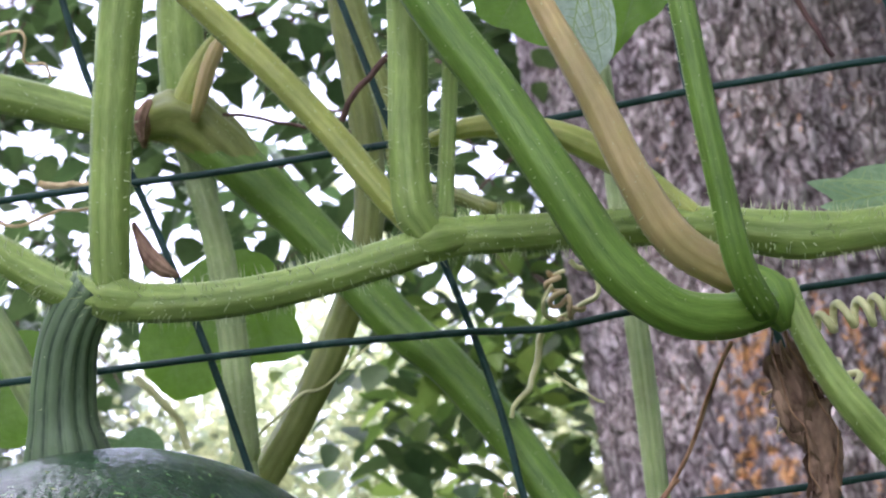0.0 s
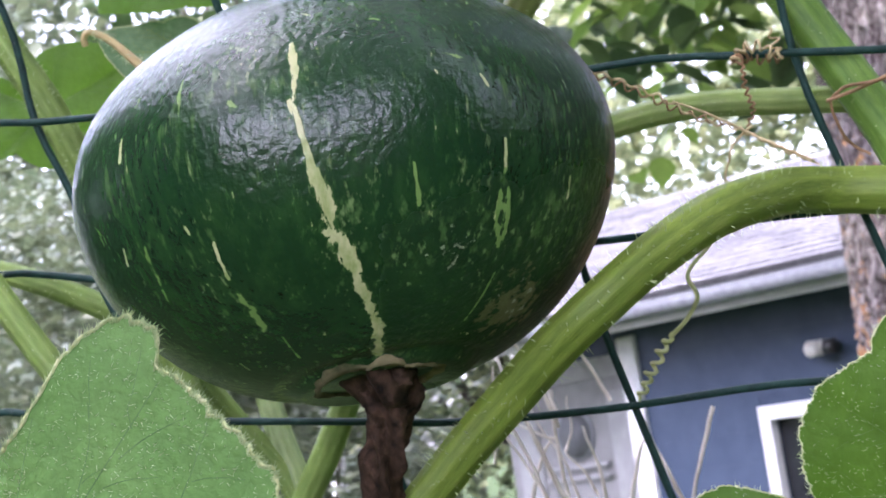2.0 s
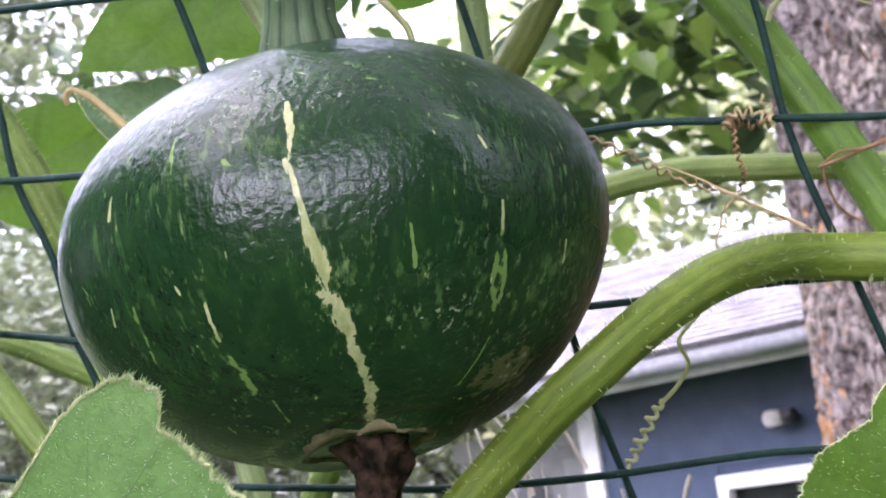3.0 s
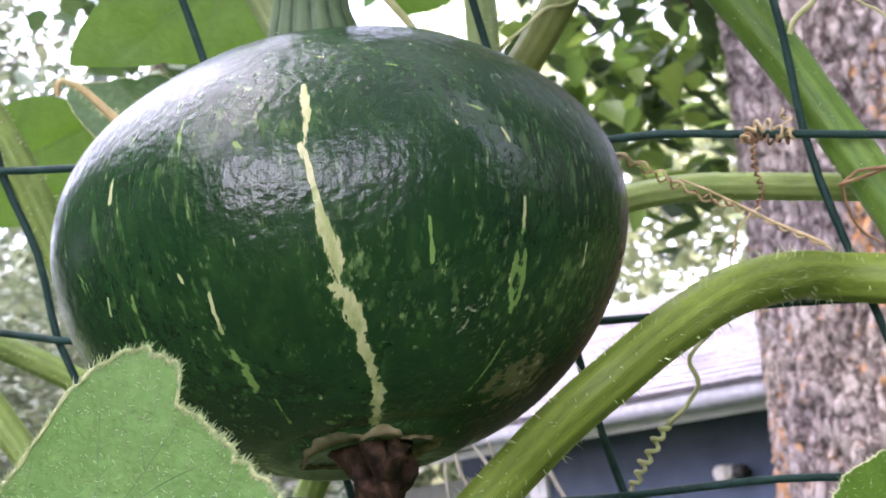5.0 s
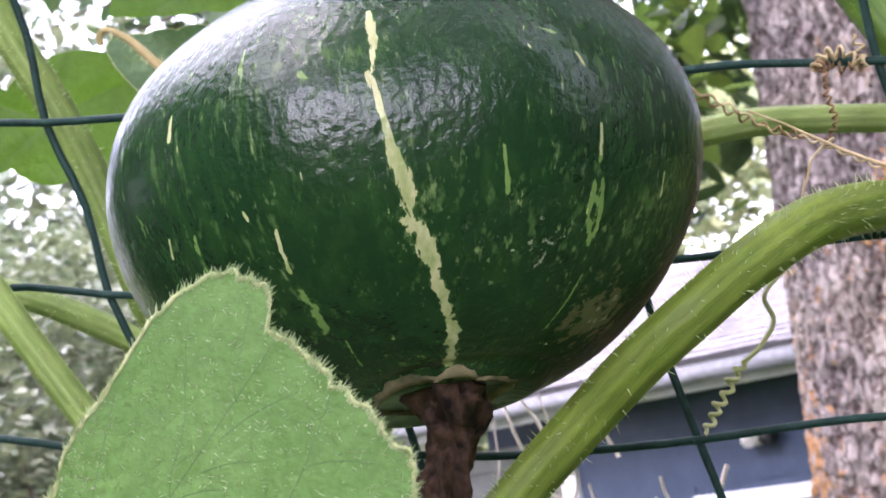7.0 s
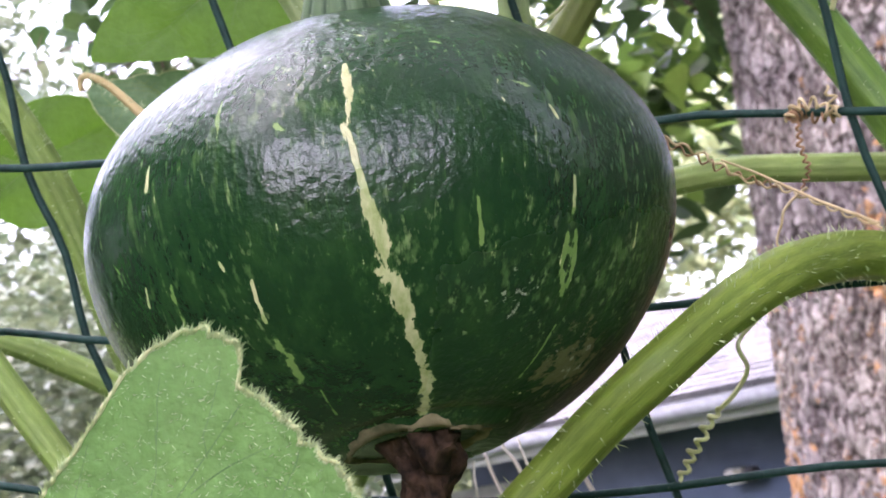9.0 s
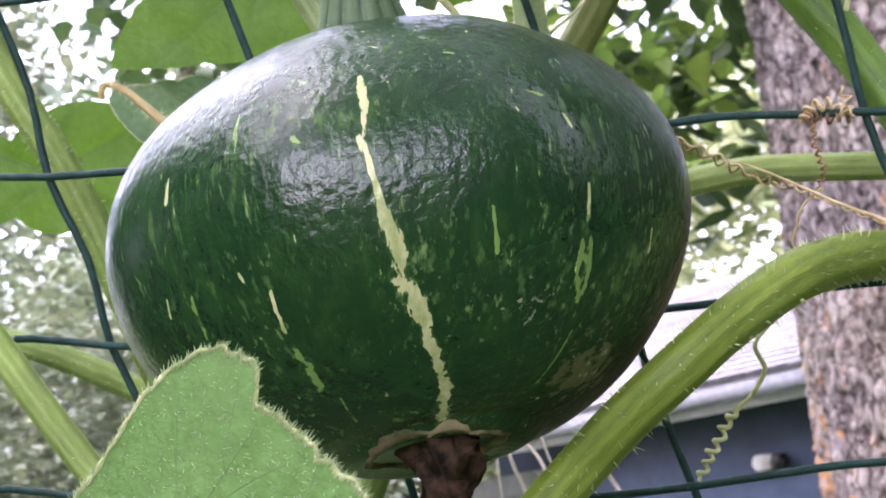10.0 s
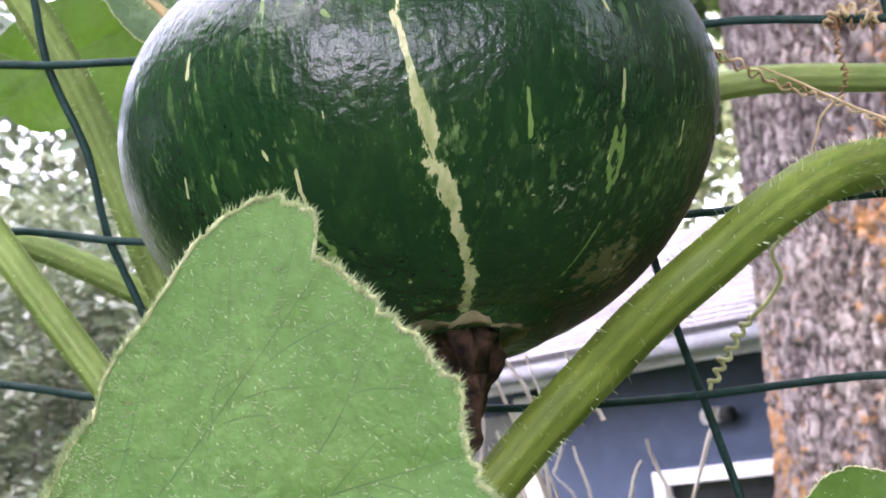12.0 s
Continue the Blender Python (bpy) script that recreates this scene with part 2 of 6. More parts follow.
def leaf_mat(name, dark, light, glow, translucent=0.4, rough=0.55, scale=60.0, net_depth=0.22, net_tone=1.10):
    m = bpy.data.materials.new(name)
    m.use_nodes = True
    nt = m.node_tree
    b = nt.nodes["Principled BSDF"]
    b.inputs["Roughness"].default_value = rough
    b.inputs["Specular IOR Level"].default_value = 0.3
    n = noise_tex(nt, scale, 4)
    n2 = noise_tex(nt, scale * 7, 3)
    col = ramp(nt, n, [(0.3, dark), (0.7, light)])
    sp = ramp(nt, n2, [(0.3, (0.74, 0.78, 0.70)), (0.7, (1.16, 1.15, 1.12))])
    col = mix(nt, 1.0, col, sp, "MULTIPLY")
    info = nt.nodes.new("ShaderNodeNewGeometry")
    hue = ramp(nt, info.outputs["Random Per Island"], [(0.0, (0.75, 0.85, 0.8)), (1.0, (1.2, 1.15, 1.0))])
    col = mix(nt, 1.0, col, hue, "MULTIPLY")
    nt.links.new(col, b.inputs["Base Color"])
    # fine net of veins between raised pads
    net = nt.nodes.new("ShaderNodeTexVoronoi")
    net.feature = "DISTANCE_TO_EDGE"
    net.inputs["Scale"].default_value = scale * 3.2
    tc = nt.nodes.new("ShaderNodeTexCoord")
    warp = nt.nodes.new("ShaderNodeTexNoise")
    warp.inputs["Scale"].default_value = scale * 2
    nt.links.new(tc.outputs["Object"], warp.inputs["Vector"])
    off = nt.nodes.new("ShaderNodeMix")
    off.data_type, off.blend_type = "RGBA", "LINEAR_LIGHT"
    off.inputs[0].default_value = 0.25 / scale
    nt.links.new(tc.outputs["Object"], off.inputs[6])
    nt.links.new(warp.outputs["Color"], off.inputs[7])
    nt.links.new(off.outputs[2], net.inputs["Vector"])
    pads = ramp(nt, net.outputs["Distance"], [(0.0, (0, 0, 0)), (0.16, (1, 1, 1))])
    lines = ramp(nt, net.outputs["Distance"], [(0.012, (net_tone, net_tone * 0.99, net_tone)), (0.06, (1, 1, 1))])
    col = mix(nt, 1.0, col, lines, "MULTIPLY")
    nt.links.new(col, b.inputs["Base Color"])
    n0 = bump(nt, b, pads, net_depth, 0.0005)
    n1 = bump(nt, b, n2, 0.45, 0.0010, n0)
    bump(nt, b, noise_tex(nt, scale * 22, 3), 0.35, 0.0004, n1)
    tr = nt.nodes.new("ShaderNodeBsdfTranslucent")
    tcol = mix(nt, 1.0, hue, glow, "MULTIPLY")
    nt.links.new(tcol, tr.inputs[0])
    ms = nt.nodes.new("ShaderNodeMixShader")
    ms.inputs[0].default_value = translucent
    nt.links.new(b.outputs[0], ms.inputs[1])
    nt.links.new(tr.outputs[0], ms.inputs[2])
    nt.links.new(ms.outputs[0], nt.nodes["Material Output"].inputs[0])
    return m


LEAF = leaf_mat("squash_leaf_top", (0.108, 0.232, 0.056), (0.178, 0.32, 0.096), (0.2, 0.36, 0.06), 0.22, 0.55, 70, 0.20, 0.93)
LEAF_LIT = leaf_mat("squash_leaf_lit_through", (0.075, 0.155, 0.022), (0.125, 0.23, 0.035), (0.18, 0.35, 0.028), 0.42, 0.5, 50)
LEAF_GREY = leaf_mat("squash_leaf_underside", (0.14, 0.22, 0.13), (0.22, 0.31, 0.19), (0.15, 0.30, 0.10), 0.3, 0.65, 60)
LEAF_PALE = leaf_mat("squash_leaf_pale_underside", (0.36, 0.45, 0.38), (0.48, 0.56, 0.49), (0.3, 0.4, 0.3), 0.3, 0.6, 60)
TREE_LEAF = leaf_mat("tree_leaf", (0.042, 0.075, 0.04), (0.085, 0.13, 0.068), (0.09, 0.16, 0.05), 0.3, 0.45, 20)
LIGHT_LEAF = leaf_mat("light_tree_leaf", (0.082, 0.138, 0.036), (0.148, 0.22, 0.062), (0.22, 0.35, 0.07), 0.45, 0.45, 20)
# far foliage: bright sun and haze are put into this pale leaf colour
PALE_LIT_LEAF = leaf_mat("pale_sunlit_leaf", (0.28, 0.30, 0.19), (0.42, 0.44, 0.30), (0.42, 0.46, 0.27), 0.42, 0.5, 8)
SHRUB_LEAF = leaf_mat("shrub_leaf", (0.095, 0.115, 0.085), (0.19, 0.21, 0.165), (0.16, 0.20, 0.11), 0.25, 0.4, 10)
RIM = plain_mat("leaf_rim", (0.46, 0.50, 0.22), (0.66, 0.67, 0.38), 300, 0.6, 0.3, 0.3, 0.0003)
VEIN = plain_mat("leaf_vein", (0.155, 0.26, 0.075), (0.225, 0.335, 0.115), 120, 0.5, 0.3, 0)
# darker than the blade: the shade of impressed grooves is put into the colour
VEIN_GROOVE_SHADE = plain_mat("leaf_vein_groove_shade", (0.062, 0.14, 0.034), (0.105, 0.20, 0.055), 160, 0.5, 0.3, 0)
VEIN_LIT = plain_mat("lit_leaf_vein", (0.12, 0.22, 0.05), (0.20, 0.30, 0.08), 120, 0.5, 0.3, 0)


def bark_mat():
    m, nt, b = node_mat("furrowed_bark", 0.9, 0.15)
    n = noise_tex(nt, 38, 6, 0.65, stretch=(1, 1, 0.22))
    ridge = attr(nt, "ridge")
    # plates split by crooked cracks
    tc = nt.nodes.new("ShaderNodeTexCoord")
    warp = nt.nodes.new("ShaderNodeTexNoise")
    warp.inputs["Scale"].default_value = 30
    nt.links.new(tc.outputs["Object"], warp.inputs["Vector"])
    off = nt.nodes.new("ShaderNodeMix")
    off.data_type, off.blend_type = "RGBA", "LINEAR_LIGHT"
    off.inputs[0].default_value = 0.022
    nt.links.new(tc.outputs["Object"], off.inputs[6])
    nt.links.new(warp.outputs["Color"], off.inputs[7])
    mp = nt.nodes.new("ShaderNodeMapping")
    mp.inputs["Scale"].default_value = (1, 1, 0.26)
    nt.links.new(off.outputs[2], mp.inputs[0])
    edge = nt.nodes.new("ShaderNodeTexVoronoi")
    edge.feature = "DISTANCE_TO_EDGE"
    edge.inputs["Scale"].default_value = 42
    nt.links.new(mp.outputs[0], edge.inputs["Vector"])
    cell = nt.nodes.new("ShaderNodeTexVoronoi")
    cell.inputs["Scale"].default_value = 42
    nt.links.new(mp.outputs[0], cell.inputs["Vector"])
    grey = nt.nodes.new("ShaderNodeSeparateColor")
    nt.links.new(cell.outputs["Color"], grey.inputs[0])
    tall = calc(nt, "ADD", calc(nt, "MULTIPLY", ridge, 0.42), calc(nt, "ADD", calc(nt, "MULTIPLY", n, 0.55), calc(nt, "MULTIPLY", grey.outputs[0], 0.13)))
    col = ramp(nt, tall, [(0.32, (0.085, 0.075, 0.072)), (0.42, (0.162, 0.146, 0.141)), (0.55, (0.262, 0.244, 0.236)), (0.72, (0.42, 0.40, 0.387))])
    crack = ramp(nt, edge.outputs["Distance"], [(0.015, (0.38, 0.33, 0.33)), (0.14, (1, 1, 1))])
    col = mix(nt, 1.0, col, crack, "MULTIPLY")
    tone = ramp(nt, noise_tex(nt, 3.5, 4), [(0.35, (0.84, 0.80, 0.83)), (0.65, (1.12, 1.06, 0.97))])
    col = mix(nt, 1.0, col, tone, "MULTIPLY")
    lich = calc(nt, "ADD", noise_tex(nt, 26, 5, 0.7), calc(nt, "MULTIPLY", noise_tex(nt, 2.6, 2), 0.55))
    lich = calc(nt, "ADD", lich, calc(nt, "MULTIPLY", ridge, 0.12))
    # lichen grows thickest on the lower trunk, on the side turned from the house
    place = nt.nodes.new("ShaderNodeSeparateXYZ")
    nt.links.new(tc.outputs["Object"], place.inputs[0])
    spread = calc(nt, "ADD", calc(nt, "MULTIPLY", place.outputs[0], 0.16), calc(nt, "MULTIPLY", calc(nt, "MAXIMUM", place.outputs[2], 1.55), -0.16))
    lich = calc(nt, "ADD", lich, calc(nt, "ADD", spread, 0.25))
    orange = ramp(nt, lich, [(0.89, (0, 0, 0)), (0.97, (1, 1, 1))])
    rust = ramp(nt, noise_tex(nt, 60, 3), [(0.35, (0.40, 0.17, 0.05)), (0.65, (0.55, 0.30, 0.10))])
    col = mix(nt, calc(nt, "MULTIPLY", orange, 0.8), col, rust)
    pale = ramp(nt, noise_tex(nt, 40, 4, 0.7), [(0.60, (0, 0, 0)), (0.72, (1, 1, 1))])
    col = mix(nt, calc(nt, "MULTIPLY", pale, 0.15), col, (0.50, 0.50, 0.46))
    nt.links.new(col, b.inputs["Base Color"])
    n1 = bump(nt, b, noise_tex(nt, 90, 5, 0.7, stretch=(1, 1, 0.3)), 0.6, 0.006)
    bump(nt, b, crack, 0.9, 0.006, n1)
    return m


BARK = bark_mat()
SIDING = plain_mat("blue_grey_siding", (0.034, 0.052, 0.088), (0.050, 0.072, 0.114), 6, 0.55, 0.3, 0.1, 0.002)
WHITE = plain_mat("white_paint", (0.56, 0.56, 0.56), (0.68, 0.68, 0.67), 9, 0.45, 0.3, 0.1, 0.001)
SHINGLE = plain_mat("pale_asphalt_shingle", (0.105, 0.104, 0.105), (0.19, 0.189, 0.188), 40, 0.9, 0.15, 0.5, 0.004, 6)
_nt = SHINGLE.node_tree
_base = _nt.nodes["Principled BSDF"].inputs["Base Color"]
_tone = ramp(_nt, _nt.nodes.new("ShaderNodeObjectInfo").outputs["Random"], [(0.0, (0.78, 0.78, 0.79)), (1.0, (1.18, 1.17, 1.16))])
_nt.links.new(mix(_nt, 1.0, _base.links[0].from_socket, _tone, "MULTIPLY"), _base)
DARK_GLASS = plain_mat("dark_window_glass", (0.012, 0.014, 0.016), (0.02, 0.022, 0.025), 3, 0.08, 0.5, 0)
GREY_METAL = plain_mat("grey_metal", (0.25, 0.26, 0.28), (0.36, 0.37, 0.39), 20, 0.5, 0.4, 0.1, 0.001)
CABINET_TRIM = plain_mat("grey_white_trim", (0.27, 0.27, 0.27), (0.34, 0.34, 0.335), 9, 0.5, 0.3, 0.1, 0.001)
PALE_METAL = plain_mat("pale_grey_painted_metal", (0.19, 0.187, 0.185), (0.25, 0.247, 0.243), 8, 0.5, 0.4, 0.1, 0.001)
FAN_DARK = plain_mat("dark_fan_mesh", (0.10, 0.105, 0.11), (0.16, 0.165, 0.17), 60, 0.6, 0.3, 0.3, 0.002)
BLACK = plain_mat("black_plastic", (0.01, 0.01, 0.01), (0.025, 0.025, 0.025), 30, 0.5, 0.4, 0)
LAMP_GLASS = plain_mat("frosted_lamp_glass", (0.6, 0.58, 0.52), (0.72, 0.70, 0.64), 30, 0.35, 0.5, 0)
GRASS_GROUND = plain_mat("grassy_ground", (0.018, 0.036, 0.01), (0.05, 0.075, 0.022), 2.5, 0.95, 0.1, 0.8, 0.05, 8)


# ---- tubes, hairs, leaves ----
def spline(ctrl, step):
    """Catmull-Rom through the control rows (x, y, z, r)."""
    p = [np.array(c, float) for c in ctrl]
    p = [2 * p[0] - p[1], *p, 2 * p[-1] - p[-2]]
    out = []
    for i in range(1, len(p) - 2):
        n = max(2, int(np.linalg.norm((p[i + 1] - p[i])[:3]) / step))
        for k in range(n):
            t = k / n
            out.append(0.5 * (2 * p[i] + (p[i + 1] - p[i - 1]) * t + (2 * p[i - 1] - 5 * p[i] + 4 * p[i + 1] - p[i + 2]) * t * t
                              + (3 * p[i] - p[i - 1] - 3 * p[i + 1] + p[i + 2]) * t ** 3))
    out.append(p[-2])
    return np.array(out)


def frames(path):
    tang = np.gradient(path[:, :3], axis=0)
    tang /= np.linalg.norm(tang, axis=1)[:, None] + 1e-12
    side = np.cross(tang[0], (0.3, -0.9, 0.2))
    side /= np.linalg.norm(side)
    sides = []
    for t in tang:
        side = side - t * (side @ t)
        side /= np.linalg.norm(side)
        sides.append(side)
    sides = np.array(sides)
    return tang, sides, np.cross(tang, sides)


def tube(name, ctrl, material, parent, label="", ridges=6, groove=0.06, sides=40, step=0.003, lump=0.04, caps=True):
    path = spline(ctrl, step)
    tang, s, b = frames(path)
    verts, faces, along, rnd, rib = [], [], [], [], []
    dist = np.r_[0, np.cumsum(np.linalg.norm(np.diff(path[:, :3], axis=0), axis=1))]
    for i, row in enumerate(path):
        for k in range(sides):
            a = 2 * math.pi * k / sides
            r = row[3] * (1 + groove * math.cos(ridges * a) + lump * noise.noise(Vector((a * 0.7, dist[i] * 60, ridges))))
            verts.append(row[:3] + r * (math.cos(a) * s[i] + math.sin(a) * b[i]))
            along.append(dist[i] * 10)
            rnd.append(abs(k / sides - 0.5) * 2)
            rib.append(0.5 + 0.5 * math.cos(ridges * a) + 0.25 * math.cos(ridges * 3 * a + 1))
    n = len(path)
    for i in range(n - 1):
        for k in range(sides):
            k2 = (k + 1) % sides
            faces.append((i * sides + k, i * sides + k2, (i + 1) * sides + k2, (i + 1) * sides + k))
    if caps:
        faces.append(tuple(range(sides))[::-1])
        faces.append(tuple(range((n - 1) * sides, n * sides)))
    ob = quick(name, [tuple(v) for v in verts], faces, material, None, label)
    for key, vals in (("along", along), ("round", rnd), ("rib", rib)):
        ob.data.attributes.new(key, "FLOAT", "POINT").data.foreach_set("value", vals)
    return under(ob, parent) if parent else ob


def hairs_on(ctrl, parent, per_metre=1500, length=(0.0010, 0.0030), base=0.00009, seed=0):
    rnd = random.Random(seed)
    path = spline(ctrl, 0.002)
    tang, s, b = frames(path)
    total = np.linalg.norm(np.diff(path[:, :3], axis=0), axis=1).sum()
    verts, faces = [], []
    for _ in range(int(total * per_metre)):
        i = rnd.randrange(len(path))
        a = rnd.uniform(0, 2 * math.pi)
        out = math.cos(a) * s[i] + math.sin(a) * b[i]
        root = path[i, :3] + out * path[i, 3] * 0.97 + tang[i] * rnd.uniform(-0.001, 0.001)
        h = rnd.uniform(*length)
        way = out + 0.35 * np.array([rnd.uniform(-1, 1) for _ in range(3)])
        way /= np.linalg.norm(way)
        u = np.cross(way, tang[i])
        u /= np.linalg.norm(u) + 1e-9
        v = np.cross(way, u)
        o = len(verts)
        for k in range(3):
            c = 2 * math.pi * k / 3
            verts.append(tuple(root + base * (math.cos(c) * u + math.sin(c) * v)))
        verts.append(tuple(root + way * h))
        faces += [(o, o + 1, o + 3), (o + 1, o + 2, o + 3), (o + 2, o, o + 3)]
    ob = quick("hairs", verts, faces, HAIR, None, "fine pale bristly hairs", False, "stuff")
    ob.parent = parent
    return ob


def stem(name, ctrl, material, parent, label="", hairs=1800, length=(0.0010, 0.0030), ridges=9, groove=0.032, seed=0, lump=0.04, base=0.00011):
    ob = tube(name, ctrl, material, parent, label, ridges, groove, lump=lump)
    if hairs:
        hairs_on(ctrl, ob, hairs * 1.5, length, max(base, 0.00014), seed)
    return ob


def coil(ctrl, turns, radius, wire, material, name, parent=None, label="", step=0.0006, taper=1.0):
    """A helix wound round the spline through ctrl."""
    span = sum((Vector(p[:3]) - Vector(q[:3])).length for p, q in zip(ctrl, ctrl[1:]))
    path = spline([(*c[:3], 0) for c in ctrl], min(step, span / (abs(turns) * 26 + 20)))
    tang, s, b = frames(path)
    n = len(path)
    rows = []
    for i in range(n):
        t = i / (n - 1)
        a = 2 * math.pi * turns * t + 0.6 * math.sin(9 * t)
        r = radius * (1 + 0.25 * math.sin(23 * t)) * min(1, 6 * t + 0.1, 6 * (1 - t) + 0.1)
        rows.append((*(path[i, :3] + r * (math.cos(a) * s[i] + math.sin(a) * b[i])), wire * (1 - (1 - taper) * t)))
    sides = 6
    rows = np.array(rows)
    tang, s, b = frames(rows)
    verts, faces = [], []
    for i, row in enumerate(rows):
        for k in range(sides):
            a = 2 * math.pi * k / sides
            verts.append(tuple(row[:3] + row[3] * (math.cos(a) * s[i] + math.sin(a) * b[i])))
    for i in range(n - 1):
        for k in range(sides):
            k2 = (k + 1) % sides
            faces.append((i * sides + k, i * sides + k2, (i + 1) * sides + k2, (i + 1) * sides + k))
    ob = quick(name, verts, faces, material, None, label)
    return under(ob, parent) if parent else ob


def profile_at(profile, a):
    """Radius at the angle a (degrees) from (angle, radius) rows that run round the base."""
    ang = [p[0] for p in profile]
    rad = [p[1] for p in profile]
    ang = [ang[-1] - 360] + ang + [ang[0] + 360]
    rad = [rad[-1]] + rad + [rad[0]]
    return float(np.interp(a, ang, rad))


def squash_leaf(base, profile, material, label, tilt=(0, 0), cup=0.0, wave=0.003, hairs=0, vein_mat=None, vein_angles=(), seed=0, teeth=0.012, width=0.0009, fringe=0, rim=0.00020, across=None, upright=None, veins=()):
    """A lobed leaf spread from its base in a plane that leans with tilt; raised veins fan out from the base."""
    rnd = random.Random(seed)
    ex, ez = Vector(across or (1, 0, 0)), Vector(upright or UP)
    ey = ez.cross(ex).normalized()
    base = Vector(base)
    biggest = max(r for _, r in profile)

    def surf(a, q, lift=0.0):
        r = profile_at(profile, a)
        edge = 1 + teeth * q ** 4 * (noise.noise(Vector((a * 0.13, seed, 0))) * 1.2 + noise.noise(Vector((a * 0.5, seed, 4))))
        d = r * q * edge
        x, z = d * math.cos(radians(a)), d * math.sin(radians(a))
        y = tilt[0] * x + tilt[1] * z + cup * (d * d) / biggest
        y += wave * (noise.noise(Vector((x * 28, z * 28, seed))) + 0.45 * noise.noise(Vector((x * 75, z * 75, seed + 5))))
        for va in vein_angles:
            off = d * math.sin(radians(abs((a - va + 180) % 360 - 180)))
            if abs((a - va + 180) % 360 - 180) < 80:
                y += 0.0006 * math.exp(-(off / 0.0020) ** 2)
        return base + ex * x + ez * z + ey * (y + lift)

    rings, segs = 46, 300
    verts, faces = [tuple(surf(0, 0))], []
    for i in range(1, rings + 1):
        for k in range(segs):
            verts.append(tuple(surf(-180 + 360 * k / segs, i / rings)))
    for k in range(segs):
        faces.append((0, 1 + k, 1 + (k + 1) % segs))
    for i in range(rings - 1):
        for k in range(segs):
            k2 = (k + 1) % segs
            faces.append((1 + i * segs + k, 1 + (i + 1) * segs + k, 1 + (i + 1) * segs + k2, 1 + i * segs + k2))
    leaf = thing("squash_leaf", base, label, "leaf", "squash leaves")
    blade = under(quick("blade", verts, faces, material), leaf)
    vv, vf = [], []

    def vein(a0, q0, a1, q1, w0, w1, bend=0.0):
        n = 26
        o = len(vv)
        pts = []
        for i in range(n):
            t = i / (n - 1)
            a = a0 + (a1 - a0) * t + bend * math.sin(math.pi * t)
            pts.append(surf(a, q0 + (q1 - q0) * t))
        for i in range(n):
            t = i / (n - 1)
            w = w0 + (w1 - w0) * t
            d = (pts[min(i + 1, n - 1)] - pts[max(i - 1, 0)]).normalized()
            sd = d.cross(ey).normalized()
            for k in (-1, 0, 1):
                vv.append(tuple(pts[i] + sd * w * k - ey * (w * 0.75 if k == 0 else 0.00004 if veins else -0.0002)))
        for i in range(n - 1):
            for k in (0, 1):
                vf.append((o + i * 3 + k, o + i * 3 + k + 1, o + (i + 1) * 3 + k + 1, o + (i + 1) * 3 + k))

    for a0, q0, a1, q1, w in veins:
        vein(a0, q0, a1, q1, w, w * 0.5, 0.6)
    for va in () if veins else vein_angles:
        vein(va, 0.02, va + rnd.uniform(-3, 3), 0.97, width, width * 0.3)
        for j in range(5):
            q = 0.25 + 0.13 * j
            for sgn in (-1, 1):
                vein(va, q, va + sgn * rnd.uniform(11, 20), min(0.97, q + rnd.uniform(0.16, 0.28)), width * 0.45, width * 0.15, sgn * 2)
    if vv:
        under(quick("venation", vv, vf, vein_mat or VEIN, None, "raised veins, paler or painted groove-dark", True, "stuff"), leaf)
    if fringe:
        rv, rf, m = [], [], 720
        for k in range(m):
            a = -180 + 360 * k / m
            c, c2 = surf(a, 1.0), surf(a + 0.5, 1.0)
            t = (c2 - c).normalized()
            u = t.cross(ey).normalized()
            w = rim * max(0.25, 0.8 + 1.1 * noise.noise(Vector((a * 0.9, seed, 9))) + 0.6 * noise.noise(Vector((a * 2.7, seed, 2))))
            for q in range(6):
                rv.append(tuple(c + w * (math.cos(q * math.pi / 3) * u + math.sin(q * math.pi / 3) * ey)))
        for k in range(m):
            for q in range(6):
                k2, q2 = (k + 1) % m, (q + 1) % 6
                rf.append((k * 6 + q, k * 6 + q2, k2 * 6 + q2, k2 * 6 + q))
        under(quick("rim", rv, rf, RIM, None, "pale yellowish downy rim"), leaf)
    if hairs or fringe:
        hv, hf = [], []
        for j in range(hairs + fringe):
            a = rnd.uniform(-180, 180)
            q = math.sqrt(rnd.random()) * 0.98 if j < hairs else rnd.uniform(0.985, 1.0)
            root = surf(a, q)
            outw = (ex * math.cos(radians(a)) + ez * math.sin(radians(a)))
            lean = Vector((rnd.uniform(-1, 1), rnd.uniform(-1, 1), rnd.uniform(-1, 1)))
            way = ((-ey * 0.4 + ex * 0.6 + lean * 0.55) if j < hairs else (outw * 1.0 - ey * 0.3 + lean * 0.55)).normalized()
            u = way.orthogonal().normalized()
            v = way.cross(u)
            h = rnd.uniform(0.0005, 0.0012) if j < hairs else rnd.uniform(0.0006, 0.0019)
            w = 0.00009 if j < hairs else 0.00012
            o = len(hv)
            for k in range(3):
                c = 2 * math.pi * k / 3
                hv.append(tuple(root + w * (math.cos(c) * u + math.sin(c) * v)))
            hv.append(tuple(root + way * h))
            hf += [(o, o + 1, o + 3), (o + 1, o + 2, o + 3), (o + 2, o, o + 3)]
        under(quick("hairs", hv, hf, HAIR, None, "downy pale hairs along the rim", False, "stuff"), leaf)
    return leaf


